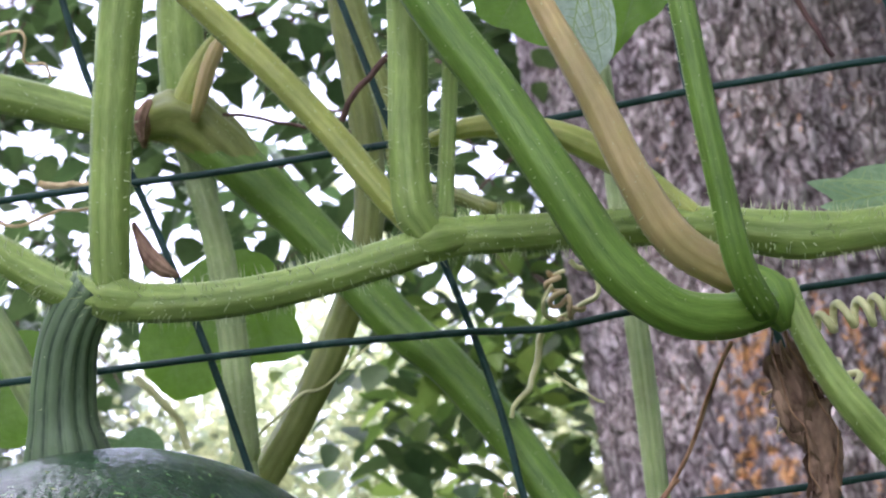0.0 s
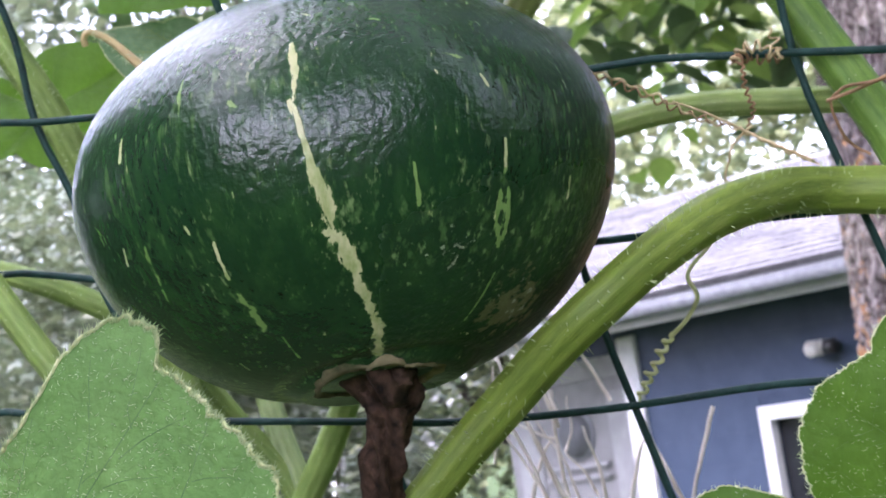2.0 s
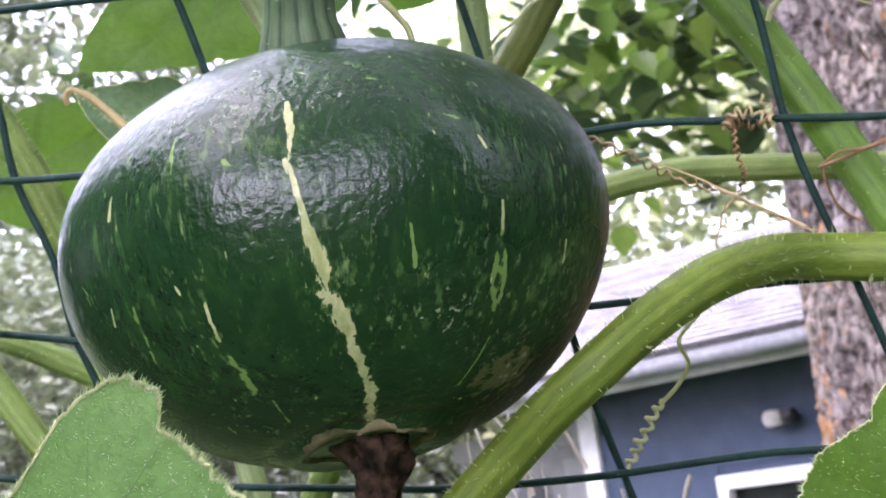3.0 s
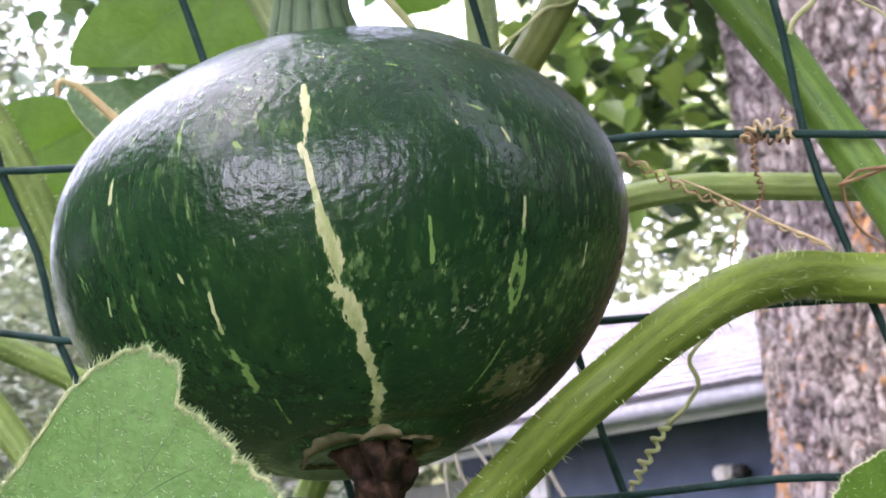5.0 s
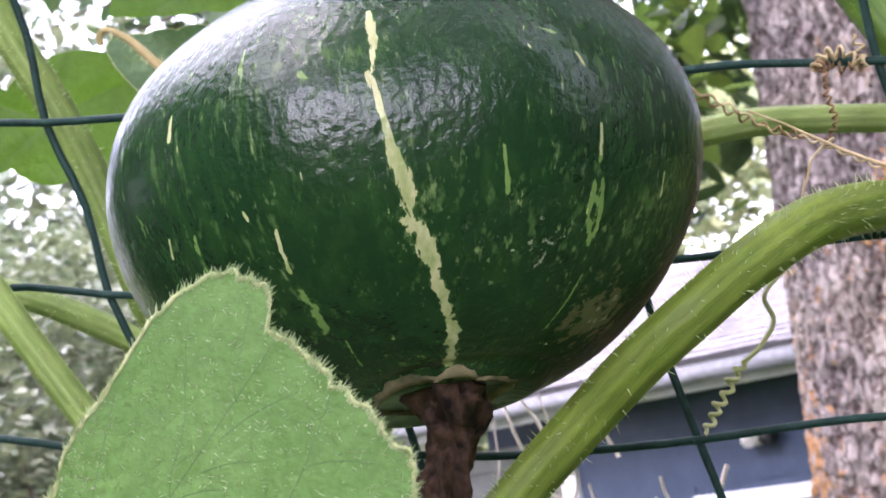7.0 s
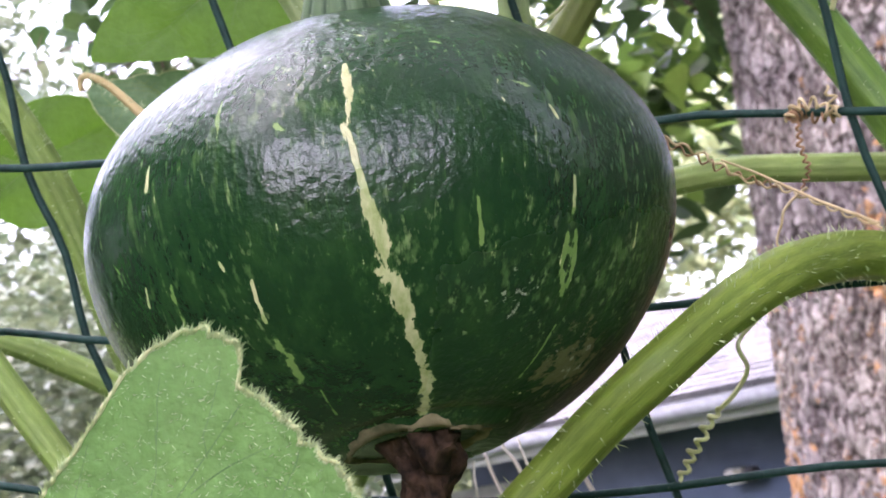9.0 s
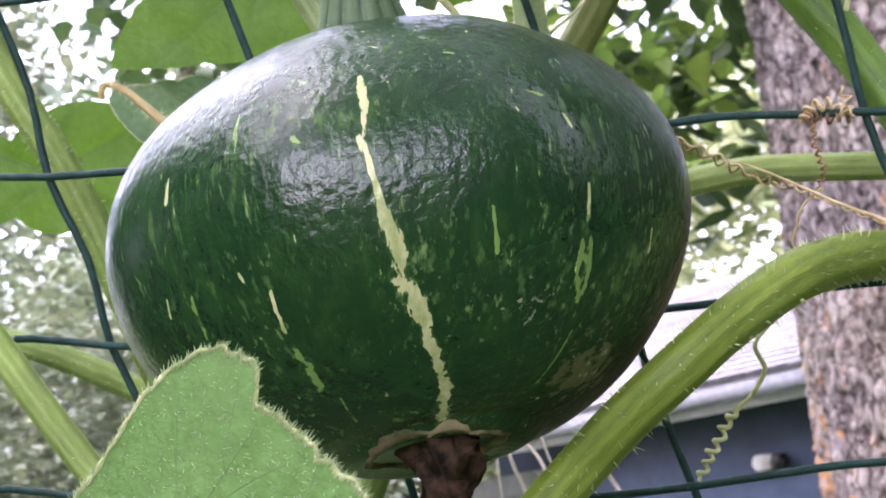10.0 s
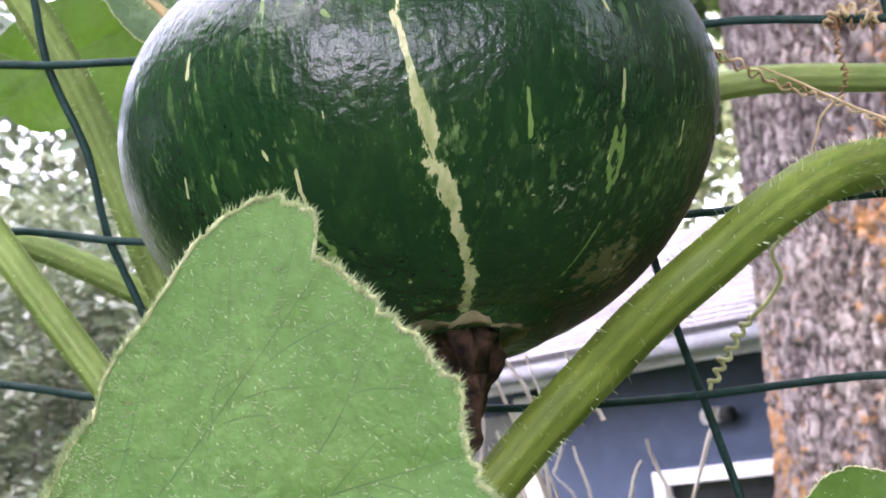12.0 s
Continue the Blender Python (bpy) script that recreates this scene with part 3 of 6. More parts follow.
# ---- ground ----
def build_ground():
    verts, faces = [], []
    n = 90
    for i in range(n + 1):
        for j in range(n + 1):
            u, v = 2 * i / n - 1, 2 * j / n - 1
            x, y = math.copysign(abs(u) ** 3, u) * 900, math.copysign(abs(v) ** 3, v) * 900
            z = 0.04 * noise.noise(Vector((x * 0.3, y * 0.3, 0)))
            verts.append((x, y, z))
    for i in range(n):
        for j in range(n):
            a = i * (n + 1) + j
            faces.append((a, a + n + 1, a + n + 2, a + 1))
    tagged(quick("ground", verts, faces, GRASS_GROUND), "dark green grassy garden ground", "ground", kind="structure")


build_ground()


# ---- house ----
HOUSE = Matrix.Translation((0.02, 10.0, 0)) @ Matrix.Rotation(math.atan2(-0.60, 0.80), 4, "Z")


def box(x0, x1, y0, y1, z0, z1, m=HOUSE, bevel=0.004):
    bm = bmesh.new()
    bmesh.ops.create_cube(bm, size=1)
    for v in bm.verts:
        v.co = ((x0 + x1) / 2 + v.co.x * (x1 - x0), (y0 + y1) / 2 + v.co.y * (y1 - y0), (z0 + z1) / 2 + v.co.z * (z1 - z0))
    if bevel:
        bmesh.ops.bevel(bm, geom=bm.edges[:], offset=bevel, segments=1, affect="EDGES")
    bm.transform(m)
    return bm


def build_house():
    house = thing("house", HOUSE.translation, "low blue-grey clapboard house with a pale shingled roof", "house")

    def add(name, bm, mat, label="", parent=None, smooth=False):
        return under(part(name, bm, mat, None, label, smooth), parent or house) if parent is None else part(name, bm, mat, parent, label, smooth)

    # wall panels round the window opening
    # right end is extended out of sight to block the bright horizon in reflections
    left, right, top = -1.66, 11.0, 2.17
    eave_end = -5.3
    wx0, wx1, wz0, wz1 = -0.50, 0.62, 0.55, 1.47
    add("wall", box(left, wx0, 0, 0.18, 0, top), SIDING)
    add("wall", box(wx1, right, 0, 0.18, 0, top), SIDING)
    add("wall", box(wx0, wx1, 0, 0.18, 0, wz0), SIDING)
    add("wall", box(wx0, wx1, 0, 0.18, wz1, top), SIDING)
    add("wall", box(left, left + 0.18, 0.18, 6.6, 0, top), SIDING, "side wall in blue-grey boards")
    # lap boards on the front wall
    for i in range(11):
        z = 0.02 + 0.197 * i
        for x0, x1 in ((left + 0.1, wx0 - 0.07), (wx1 + 0.07, right)) if wz0 - 0.25 < z < wz1 + 0.02 else ((left + 0.1, right),):
            bm = box(x0, x1, -0.012, -0.002, z, z + 0.195, bevel=0)
            add("clapboard", bm, SIDING)
    add("wall", box(eave_end + 0.4, left, 2.4, 2.58, 0, top + 0.6), SIDING, "recessed wall under the long eave")
    add("post", box(eave_end + 0.3, eave_end + 0.42, -0.2, -0.08, 0, top), WHITE, "white porch post")
    add("corner_trim", box(left - 0.03, left + 0.13, -0.045, 0.0, 0, top - 0.04), WHITE, "white corner board")
    # window
    for n, b in (("window_frame", box(wx0 - 0.07, wx1 + 0.07, -0.05, 0.02, wz1 - 0.02, wz1 + 0.07)),
                 ("window_frame", box(wx0 - 0.07, wx0 + 0.02, -0.05, 0.02, wz0, wz1 - 0.02)),
                 ("window_frame", box(wx1 - 0.02, wx1 + 0.07, -0.05, 0.02, wz0, wz1 - 0.02)),
                 ("window_sill", box(wx0 - 0.1, wx1 + 0.1, -0.09, 0.03, wz0 - 0.06, wz0))):
        add(n, b, WHITE, "white painted window trim")
    add("window_pane", box(wx0 + 0.02, wx1 - 0.02, 0.03, 0.04, wz0, wz1 - 0.02), DARK_GLASS, "dark glass pane")
    # eave
    add("soffit", box(eave_end + 0.05, right + 0.3, -0.38, 0.0, top + 0.005, top + 0.03), WHITE)
    add("fascia", box(eave_end + 0.05, right + 0.3, -0.405, -0.381, top - 0.02, top + 0.15), WHITE)
    bm = bmesh.new()
    n = 9
    ring = []
    for xx in (eave_end + 0.04, right + 0.3):
        row = []
        for k in range(n):
            a = math.pi * k / (n - 1)
            row.append(bm.verts.new((xx, -0.475 - 0.062 * math.cos(a), top + 0.12 - 0.095 * math.sin(a))))
        ring.append(row)
    for k in range(n - 1):
        bm.faces.new((ring[0][k], ring[0][k + 1], ring[1][k + 1], ring[1][k]))
    bm.transform(HOUSE)
    g = add("gutter", bm, GREY_METAL, "grey metal half-round gutter", smooth=True)
    # roof with courses of shingles
    z0, run, rise = top + 0.16, 4.0, 1.24
    slope = math.atan2(rise, run)
    deck = Matrix.Translation((0, -0.5, z0)) @ Matrix.Rotation(slope, 4, "X")
    length = math.hypot(run, rise)
    roof = add("roof", box(eave_end, right + 0.4, 0, length, -0.03, 0.0, HOUSE @ deck, 0), SHINGLE, "pale weathered asphalt shingles")
    back = Matrix.Translation((0, -0.5 + 2 * run, z0)) @ Matrix.Rotation(math.pi, 4, "Z") @ Matrix.Rotation(slope, 4, "X")
    add("roof", box(-right - 0.4, -eave_end, 0, length, -0.03, 0.0, HOUSE @ back, 0), SHINGLE)
    rnd = random.Random(4)
    courses = int(length / 0.145)
    single = {}

    def shingle_rows(x, y, w, lift):
        return [(x, y - 0.012, lift), (x + w - 0.006, y - 0.012, lift), (x + w - 0.006, y + 0.15, 0.003), (x, y + 0.15, 0.003), (x, y - 0.012, 0.002), (x + w - 0.006, y - 0.012, 0.002)]

    for w in (0.16, 0.22, 0.30, 0.36):
        me = bpy.data.meshes.new("shingle")
        me.from_pydata(shingle_rows(0, 0, w, 0.018), [], [(0, 1, 2, 3), (4, 5, 1, 0)])
        me.materials.append(SHINGLE)
        single[w] = me
    for i in range(courses):
        y = 0.145 * i
        vs, fs = [], []
        x = eave_end + rnd.uniform(-0.2, 0)
        while x < right + 0.3:
            w = rnd.choice((0.16, 0.22, 0.30, 0.36))
            if i < 15 and x < 0.2:
                piece = new("shingle", single[w])
                piece.parent = roof
                piece.matrix_basis = HOUSE @ deck @ Matrix.Translation((x, y, rnd.uniform(0, 0.004)))
            else:
                o = len(vs)
                vs += [tuple(HOUSE @ deck @ Vector(p)) for p in shingle_rows(x, y, w, rnd.uniform(0.012, 0.022))]
                fs += [(o, o + 1, o + 2, o + 3), (o + 4, o + 5, o + 1, o)]
            x += w
        under(quick("shingle_course", vs, fs, SHINGLE, None, "", False), house)
    # vent pipe on the roof
    bm = bmesh.new()
    bmesh.ops.create_cone(bm, cap_ends=True, segments=20, radius1=0.22, radius2=0.18, depth=0.42, matrix=HOUSE @ Matrix.Translation((-5.0, 3.1, z0 + 1.20)))
    bmesh.ops.create_cone(bm, cap_ends=True, segments=20, radius1=0.24, radius2=0.24, depth=0.06, matrix=HOUSE @ Matrix.Translation((-5.0, 3.1, z0 + 1.43)))
    add("roof_vent", bm, GREY_METAL, "grey metal roof vent")
    return house


build_house()


def build_wall_lamp():
    at = HOUSE @ Vector((0.03, -0.02, 1.835))
    lamp = thing("wall_lamp", at, "unlit jar lamp with black base on the blue wall", "lamp")
    m = Matrix.Translation(at) @ HOUSE.to_3x3().to_4x4()
    bm = bmesh.new()
    bmesh.ops.create_cone(bm, cap_ends=True, segments=20, radius1=0.045, radius2=0.045, depth=0.07, matrix=m @ Matrix.Translation((0.075, -0.07, 0)) @ Matrix.Rotation(math.pi / 2, 4, "Y"))
    under(part("socket", bm, BLACK, None, "black socket"), lamp)
    bm = bmesh.new()
    bmesh.ops.create_cone(bm, cap_ends=True, segments=20, radius1=0.052, radius2=0.045, depth=0.13, matrix=m @ Matrix.Translation((-0.035, -0.07, 0)) @ Matrix.Rotation(math.pi / 2, 4, "Y"))
    bmesh.ops.bevel(bm, geom=bm.edges[:], offset=0.012, segments=3, affect="EDGES")
    under(part("shade", bm, LAMP_GLASS, None, "frosted glass jar"), lamp)
    bm = bmesh.new()
    bmesh.ops.create_cone(bm, cap_ends=True, segments=16, radius1=0.02, radius2=0.02, depth=0.08, matrix=m @ Matrix.Translation((0.075, -0.03, 0)) @ Matrix.Rotation(math.pi / 2, 4, "X"))
    under(part("bracket", bm, BLACK), lamp)


build_wall_lamp()


def build_utility_shed():
    at = HOUSE @ Vector((-2.5, 0.5, 0))
    shed = thing("utility_cabinet", at, "grey-white utility cabinet with a round fan grille beside the house", "cabinet")
    under(part("body", box(-3.3, -1.72, 0.3, 0.9, 0, 2.02), PALE_METAL, None, "", False), shed)
    under(part("top_trim", box(-3.34, -1.70, 0.27, 0.30, 1.9, 2.05), CABINET_TRIM, None, "", False), shed)
    under(part("door_panel", box(-3.2, -2.95, 0.28, 0.30, 0.1, 1.8), CABINET_TRIM, None, "", False), shed)
    under(part("door_panel", box(-2.2, -1.95, 0.28, 0.30, 0.1, 1.8), CABINET_TRIM, None, "", False), shed)
    for z in (1.28, 1.2):
        under(part("ledge", box(-2.9, -2.25, 0.26, 0.30, z, z + 0.03), CABINET_TRIM, None, "", False), shed)
    for r, d, mat, nm in ((0.19, 0.03, GREY_METAL, "fan_ring"), (0.165, 0.04, FAN_DARK, "fan_grille")):
        bm = bmesh.new()
        bmesh.ops.create_cone(bm, cap_ends=True, segments=32, radius1=r, radius2=r, depth=d, matrix=HOUSE @ Matrix.Translation((-2.56, 0.295, 1.53)) @ Matrix.Rotation(math.pi / 2, 4, "X"))
        under(part(nm, bm, mat, None, "round dark fan grille" if d > 0.035 else ""), shed)


build_utility_shed()


# ---- trees ----
def leaf_cloud(rows, size, seed, droop=0.5, folded=True):
    """Many single leaves (two halves folded at the midrib) at the places in rows; returns verts, faces."""
    rnd = random.Random(seed)
    verts, faces = [], []
    outline = ((0, 0), (0.22, 0.16), (0.32, 0.40), (0.21, 0.72), (0, 1.0))
    for p in rows:
        s = size * rnd.uniform(0.7, 1.35)
        a = rnd.uniform(0, 2 * math.pi)
        tip = Vector((math.cos(a), math.sin(a), -droop + rnd.uniform(-0.5, 0.6))).normalized()
        side = tip.cross(Vector((rnd.uniform(-0.5, 0.5), rnd.uniform(-0.5, 0.5), 1))).normalized()
        up = side.cross(tip)
        fold = rnd.uniform(0.1, 0.4)
        o = len(verts)
        curl = rnd.uniform(-0.3, 0.1)
        for x, y in outline:
            verts.append(tuple(p + s * (side * x + tip * y + up * (fold * x + curl * y * y))))
        for x, y in outline[1:-1]:
            verts.append(tuple(p + s * (-side * x + tip * y + up * (fold * x + curl * y * y))))
        faces += [(o, o + 1, o + 2, o + 3, o + 4), (o, o + 4, o + 7, o + 6, o + 5)]
    return verts, faces


def branch(name, pts, material, parent):
    return tube(name, pts, material, parent, ridges=3, groove=0.03, sides=8, step=0.06, lump=0.12)


def build_big_tree():
    tree = thing("tree", (0.66, 3.4, 0), "large tree with furrowed grey-brown bark and orange lichen", "tree")
    segs, rings, h = 420, 620, 5.2
    verts, faces, ridge = [], [], []
    for i in range(rings + 1):
        z = 1.2 * i / 50 if i < 50 else 1.2 + 2.4 * (i - 50) / 520 if i < 570 else 3.6 + 1.6 * (i - 570) / 50
        rad = 0.46 * (1 + 0.45 * math.exp(-z * 2.2)) - 0.012 * (z - 2)
        for k in range(segs):
            a = radians(140 + 165 * k / 330) if k < 330 else radians(305 + 195 * (k - 330) / 90)
            q = Vector((math.cos(a) * 0.46, math.sin(a) * 0.46, z))
            w = Vector((q.x, q.y, q.z * 0.30)) + Vector((0.016, 0.016, 0.010)) * noise.noise(q * 26)
            d = noise.voronoi(w * 42, distance_metric="DISTANCE")[0]
            crack = min(1.0, (d[1] - d[0]) * 2.4)
            fur = 1 - abs(noise.noise(Vector((q.x * 21, q.y * 21, q.z * 4.5)) + Vector((0.3, 0.3, 0)) * noise.noise(q * 12)))
            fine = noise.fractal(Vector((q.x, q.y, q.z * 0.5)) * 70, 0.8, 2.0, 3)
            f = 0.34 * crack + 0.42 * (1 - fur ** 4) + 0.24 * (0.5 + 0.5 * fine)
            lump = 0.02 * noise.noise(Vector((math.cos(a) * 1.6, math.sin(a) * 1.6, z * 0.7)))
            r = rad + lump + 0.021 * f + 0.005 * fine
            verts.append((0.66 + r * math.cos(a), 3.4 + r * math.sin(a), z))
            ridge.append(f)
    for i in range(rings):
        for k in range(segs):
            k2 = (k + 1) % segs
            faces.append((i * segs + k, i * segs + k2, (i + 1) * segs + k2, (i + 1) * segs + k))
    trunk = quick("trunk", verts, faces, BARK, None, "deeply furrowed bark with orange lichen patches")
    trunk.data.attributes.new("ridge", "FLOAT", "POINT").data.foreach_set("value", ridge)
    under(trunk, tree)
    rnd = random.Random(11)
    limbs = []
    for a, z, ln, up in ((2.7, 3.9, 2.6, 0.35), (3.3, 4.4, 3.0, 0.5), (3.9, 4.6, 2.6, 0.3), (1.9, 4.3, 2.8, 0.45), (4.7, 4.8, 2.4, 0.6), (0.4, 4.6, 2.6, 0.5), (5.6, 4.5, 2.2, 0.5), (1.2, 4.9, 2.6, 0.9)):
        p0 = Vector((0.66 + 0.25 * math.cos(a), 3.4 + 0.25 * math.sin(a), z))
        way = Vector((math.cos(a), math.sin(a), up)).normalized()
        pts, p = [(*p0, 0.09)], p0
        for j in range(1, 6):
            p = p + way * ln / 5 + Vector((rnd.uniform(-0.12, 0.12), rnd.uniform(-0.12, 0.12), rnd.uniform(-0.1, 0.08)))
            pts.append((*p, 0.09 * (1 - j / 5.6)))
        branch("limb", pts, BARK, tree)
        limbs.append(pts)
    # hanging twigs with leaves, in the part of the crown behind the trellis
    rows, low_rows, twigs = [], [], 0
    for n in range(318):
        x, y, z = rnd.uniform(-1.7, 0.35), rnd.uniform(3.2, 5.0), rnd.uniform(3.0, 4.5)
        if n > 288:
            x, y, z = rnd.uniform(-0.35, 0.2), rnd.uniform(3.3, 4.2), rnd.uniform(2.45, 2.85)
        low = noise.noise(Vector((x * 1.3, y, z * 1.3)))
        if low < (-0.35 if x > -0.2 else -0.1 if x > -0.42 else 0.13) and n <= 288:
            continue
        p = Vector((x, y, z))
        way = Vector((rnd.uniform(-1, 1), rnd.uniform(-0.6, 0.6), rnd.uniform(-0.6, 0.3))).normalized()
        ln = rnd.uniform(0.3, 0.6)
        pts = []
        for j in range(5):
            pts.append((*(p + way * ln * j / 4 + Vector((0, 0, -0.05 * j * j / 4))), 0.005 * (1 - j / 5)))
        if twigs < 110:
            tube("twig", pts, TWIG, tree, ridges=3, groove=0.02, sides=5, step=0.08)
            twigs += 1
        for _ in range(rnd.randint(9, 18)):
            if n > 288:
                (low_rows if n % 3 else rows).append(p + Vector((rnd.gauss(0, 0.14), rnd.gauss(0, 0.14), rnd.gauss(0, 0.12))))
                continue
            j = rnd.uniform(0, 4)
            c = Vector(pts[int(j)][:3])
            rows.append(c + Vector((rnd.gauss(0, 0.06), rnd.gauss(0, 0.06), rnd.gauss(0, 0.06))))
    # unseen crown overhead, added to block sun and sky, open towards one side
    clumps = []
    for _ in range(330):
        a, t = rnd.uniform(0, 2 * math.pi), rnd.random() ** 0.5
        c = Vector((0.5 + 4.8 * t * math.cos(a), 2.2 + 5.5 * t * math.sin(a), 4.7 + rnd.uniform(0, 2.6) - 0.5 * t))
        if c.y > 2.0 and -4.2 < c.x < 0.7 and rnd.random() < 0.8:
            continue
        if not (c.x < -0.5 and -0.2 < c.y < 3.4) or rnd.random() < 0.12:
            clumps.append(c)
    v, f = leaf_cloud(rows, 0.1, 5)
    under(quick("crown", v, f, TREE_LEAF, None, "dark green pointed leaves with gaps of sky", True), tree)
    # same tree's leaves in a lighter material: light on this spray is put into colour
    v, f = leaf_cloud(low_rows, 0.09, 7)
    under(quick("crown", v, f, LIGHT_LEAF, None, "low spray of leaves beside the trunk, painted lit light green", True), tree)
    high = [rnd.choice(clumps) + Vector((rnd.gauss(0, 0.3), rnd.gauss(0, 0.3), rnd.gauss(0, 0.18))) for _ in range(65 * len(clumps))]
    v, f = leaf_cloud(high, 0.16, 6)
    under(quick("crown", v, f, TREE_LEAF, None, "unseen dark green leaf canopy overhead, added to block sky light", True), tree)


build_big_tree()


def build_far_tree(x, y, trunk_h, w, h, count, size, mat, seed, label):
    rnd = random.Random(seed)
    tree = thing("tree", (x, y, 0), label, "tree", "far garden trees")
    pts = [(x + 0.1 * math.sin(j), y, trunk_h * 1.25 * j / 5, 0.22 * (1 - j / 7)) for j in range(6)]
    tube("trunk", pts, BARK, tree, sides=10, step=0.3)
    for j in range(5):
        a = j * 1.3 + seed
        q = [(x + 0.3 * w * k / 3 * math.cos(a), y + 0.3 * w * k / 3 * math.sin(a), trunk_h * 0.9 + h * 0.35 * k / 3, 0.1 * (1 - k / 4)) for k in range(4)]
        tube("limb", q, BARK, tree, sides=7, step=0.3)
    clumps = [Vector((x + rnd.gauss(0, 0.3) * w, y + rnd.gauss(0, 0.3) * w, trunk_h + h * rnd.random() ** 1.1)) for _ in range(46)]
    rows = []
    for _ in range(count):
        c = rnd.choice(clumps)
        rows.append(c + Vector((rnd.gauss(0, 0.11 * w), rnd.gauss(0, 0.11 * w), rnd.gauss(0, 0.09 * h))))
    rows = [r for r in rows if r.z > 0.15]
    v, f = leaf_cloud(rows, size, seed)
    under(quick("crown", v, f, mat, None, "", True), tree)


build_far_tree(-3.6, 19.0, 1.4, 5.0, 6.0, 15000, 0.16, PALE_LIT_LEAF, 21, "broadleaf tree behind the house roof, leaves painted sunlit-pale")
build_far_tree(1.6, 20.0, 1.6, 5.0, 6.0, 15000, 0.16, PALE_LIT_LEAF, 22, "broadleaf tree behind the house roof, leaves painted sunlit-pale")
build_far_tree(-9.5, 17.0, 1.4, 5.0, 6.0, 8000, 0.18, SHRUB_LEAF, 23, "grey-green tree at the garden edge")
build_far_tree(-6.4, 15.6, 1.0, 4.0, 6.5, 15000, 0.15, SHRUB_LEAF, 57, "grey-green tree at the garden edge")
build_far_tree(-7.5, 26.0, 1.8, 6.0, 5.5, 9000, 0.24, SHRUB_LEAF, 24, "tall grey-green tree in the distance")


# unseen trees, added round the view to shape the sky mirrored in the rind
build_far_tree(-9.0, -8.0, 1.2, 4.5, 6.5, 6000, 0.24, LIGHT_LEAF, 25, "unseen broadleaf tree added to block sky reflections")
build_far_tree(0.6, -8.5, 5.6, 7.0, 5.0, 14000, 0.24, TREE_LEAF, 51, "unseen tall broadleaf tree added to block sky reflections")
build_far_tree(-4.6, -7.2, 0.8, 3.2, 7.0, 14000, 0.2, TREE_LEAF, 52, "unseen broadleaf tree added to block sky reflections")
build_far_tree(5.4, -7.0, 0.8, 3.0, 7.0, 14000, 0.2, TREE_LEAF, 53, "unseen broadleaf tree added to block sky reflections")
build_far_tree(1.0, -22.0, 0.5, 5.0, 1.8, 4000, 0.26, LIGHT_LEAF, 26, "unseen broadleaf tree added to block sky reflections")
build_far_tree(11.0, -9.0, 1.2, 5.0, 7.5, 6000, 0.24, SHRUB_LEAF, 27, "unseen broadleaf tree added to block sky reflections")
build_far_tree(14.0, -4.0, 1.0, 5.5, 4.8, 5000, 0.24, LIGHT_LEAF, 28, "unseen broadleaf tree added to block sky reflections")
build_far_tree(13.0, 8.0, 1.2, 5.5, 5.5, 5000, 0.24, LIGHT_LEAF, 29, "unseen broadleaf tree added to block sky reflections")

build_far_tree(9.6, -5.4, 1.2, 3.4, 7.0, 12000, 0.24, TREE_LEAF, 47, "unseen broadleaf tree added to block sky reflections")
build_far_tree(-6.6, -3.4, 0.8, 3.6, 6.2, 15000, 0.2, TREE_LEAF, 41, "unseen broadleaf tree added to block sky reflections")
build_far_tree(-7.0, 2.2, 0.8, 3.2, 6.0, 14000, 0.2, TREE_LEAF, 45, "unseen broadleaf tree added to block sky reflections")
build_far_tree(-7.0, -0.9, 0.8, 3.2, 7.5, 17000, 0.2, TREE_LEAF, 42, "unseen broadleaf tree added to block sky reflections")
build_far_tree(-7.0, 4.6, 0.3, 2.4, 5.0, 24000, 0.18, TREE_LEAF, 54, "unseen broadleaf tree added to block sky reflections")
build_far_tree(2.7, 5.9, 0.3, 1.6, 4.4, 9000, 0.14, TREE_LEAF, 56, "unseen small broadleaf tree added to darken the squash's rim reflection")
build_far_tree(5.6, 4.6, 0.3, 3.0, 6.0, 15000, 0.18, TREE_LEAF, 55, "unseen broadleaf tree added to block sky reflections")
build_far_tree(6.8, -3.2, 0.8, 3.6, 5.8, 7000, 0.2, LIGHT_LEAF, 43, "unseen broadleaf tree added to block sky reflections")
build_far_tree(7.4, 1.5, 0.8, 3.6, 5.6, 6000, 0.2, LIGHT_LEAF, 44, "unseen broadleaf tree added to block sky reflections")


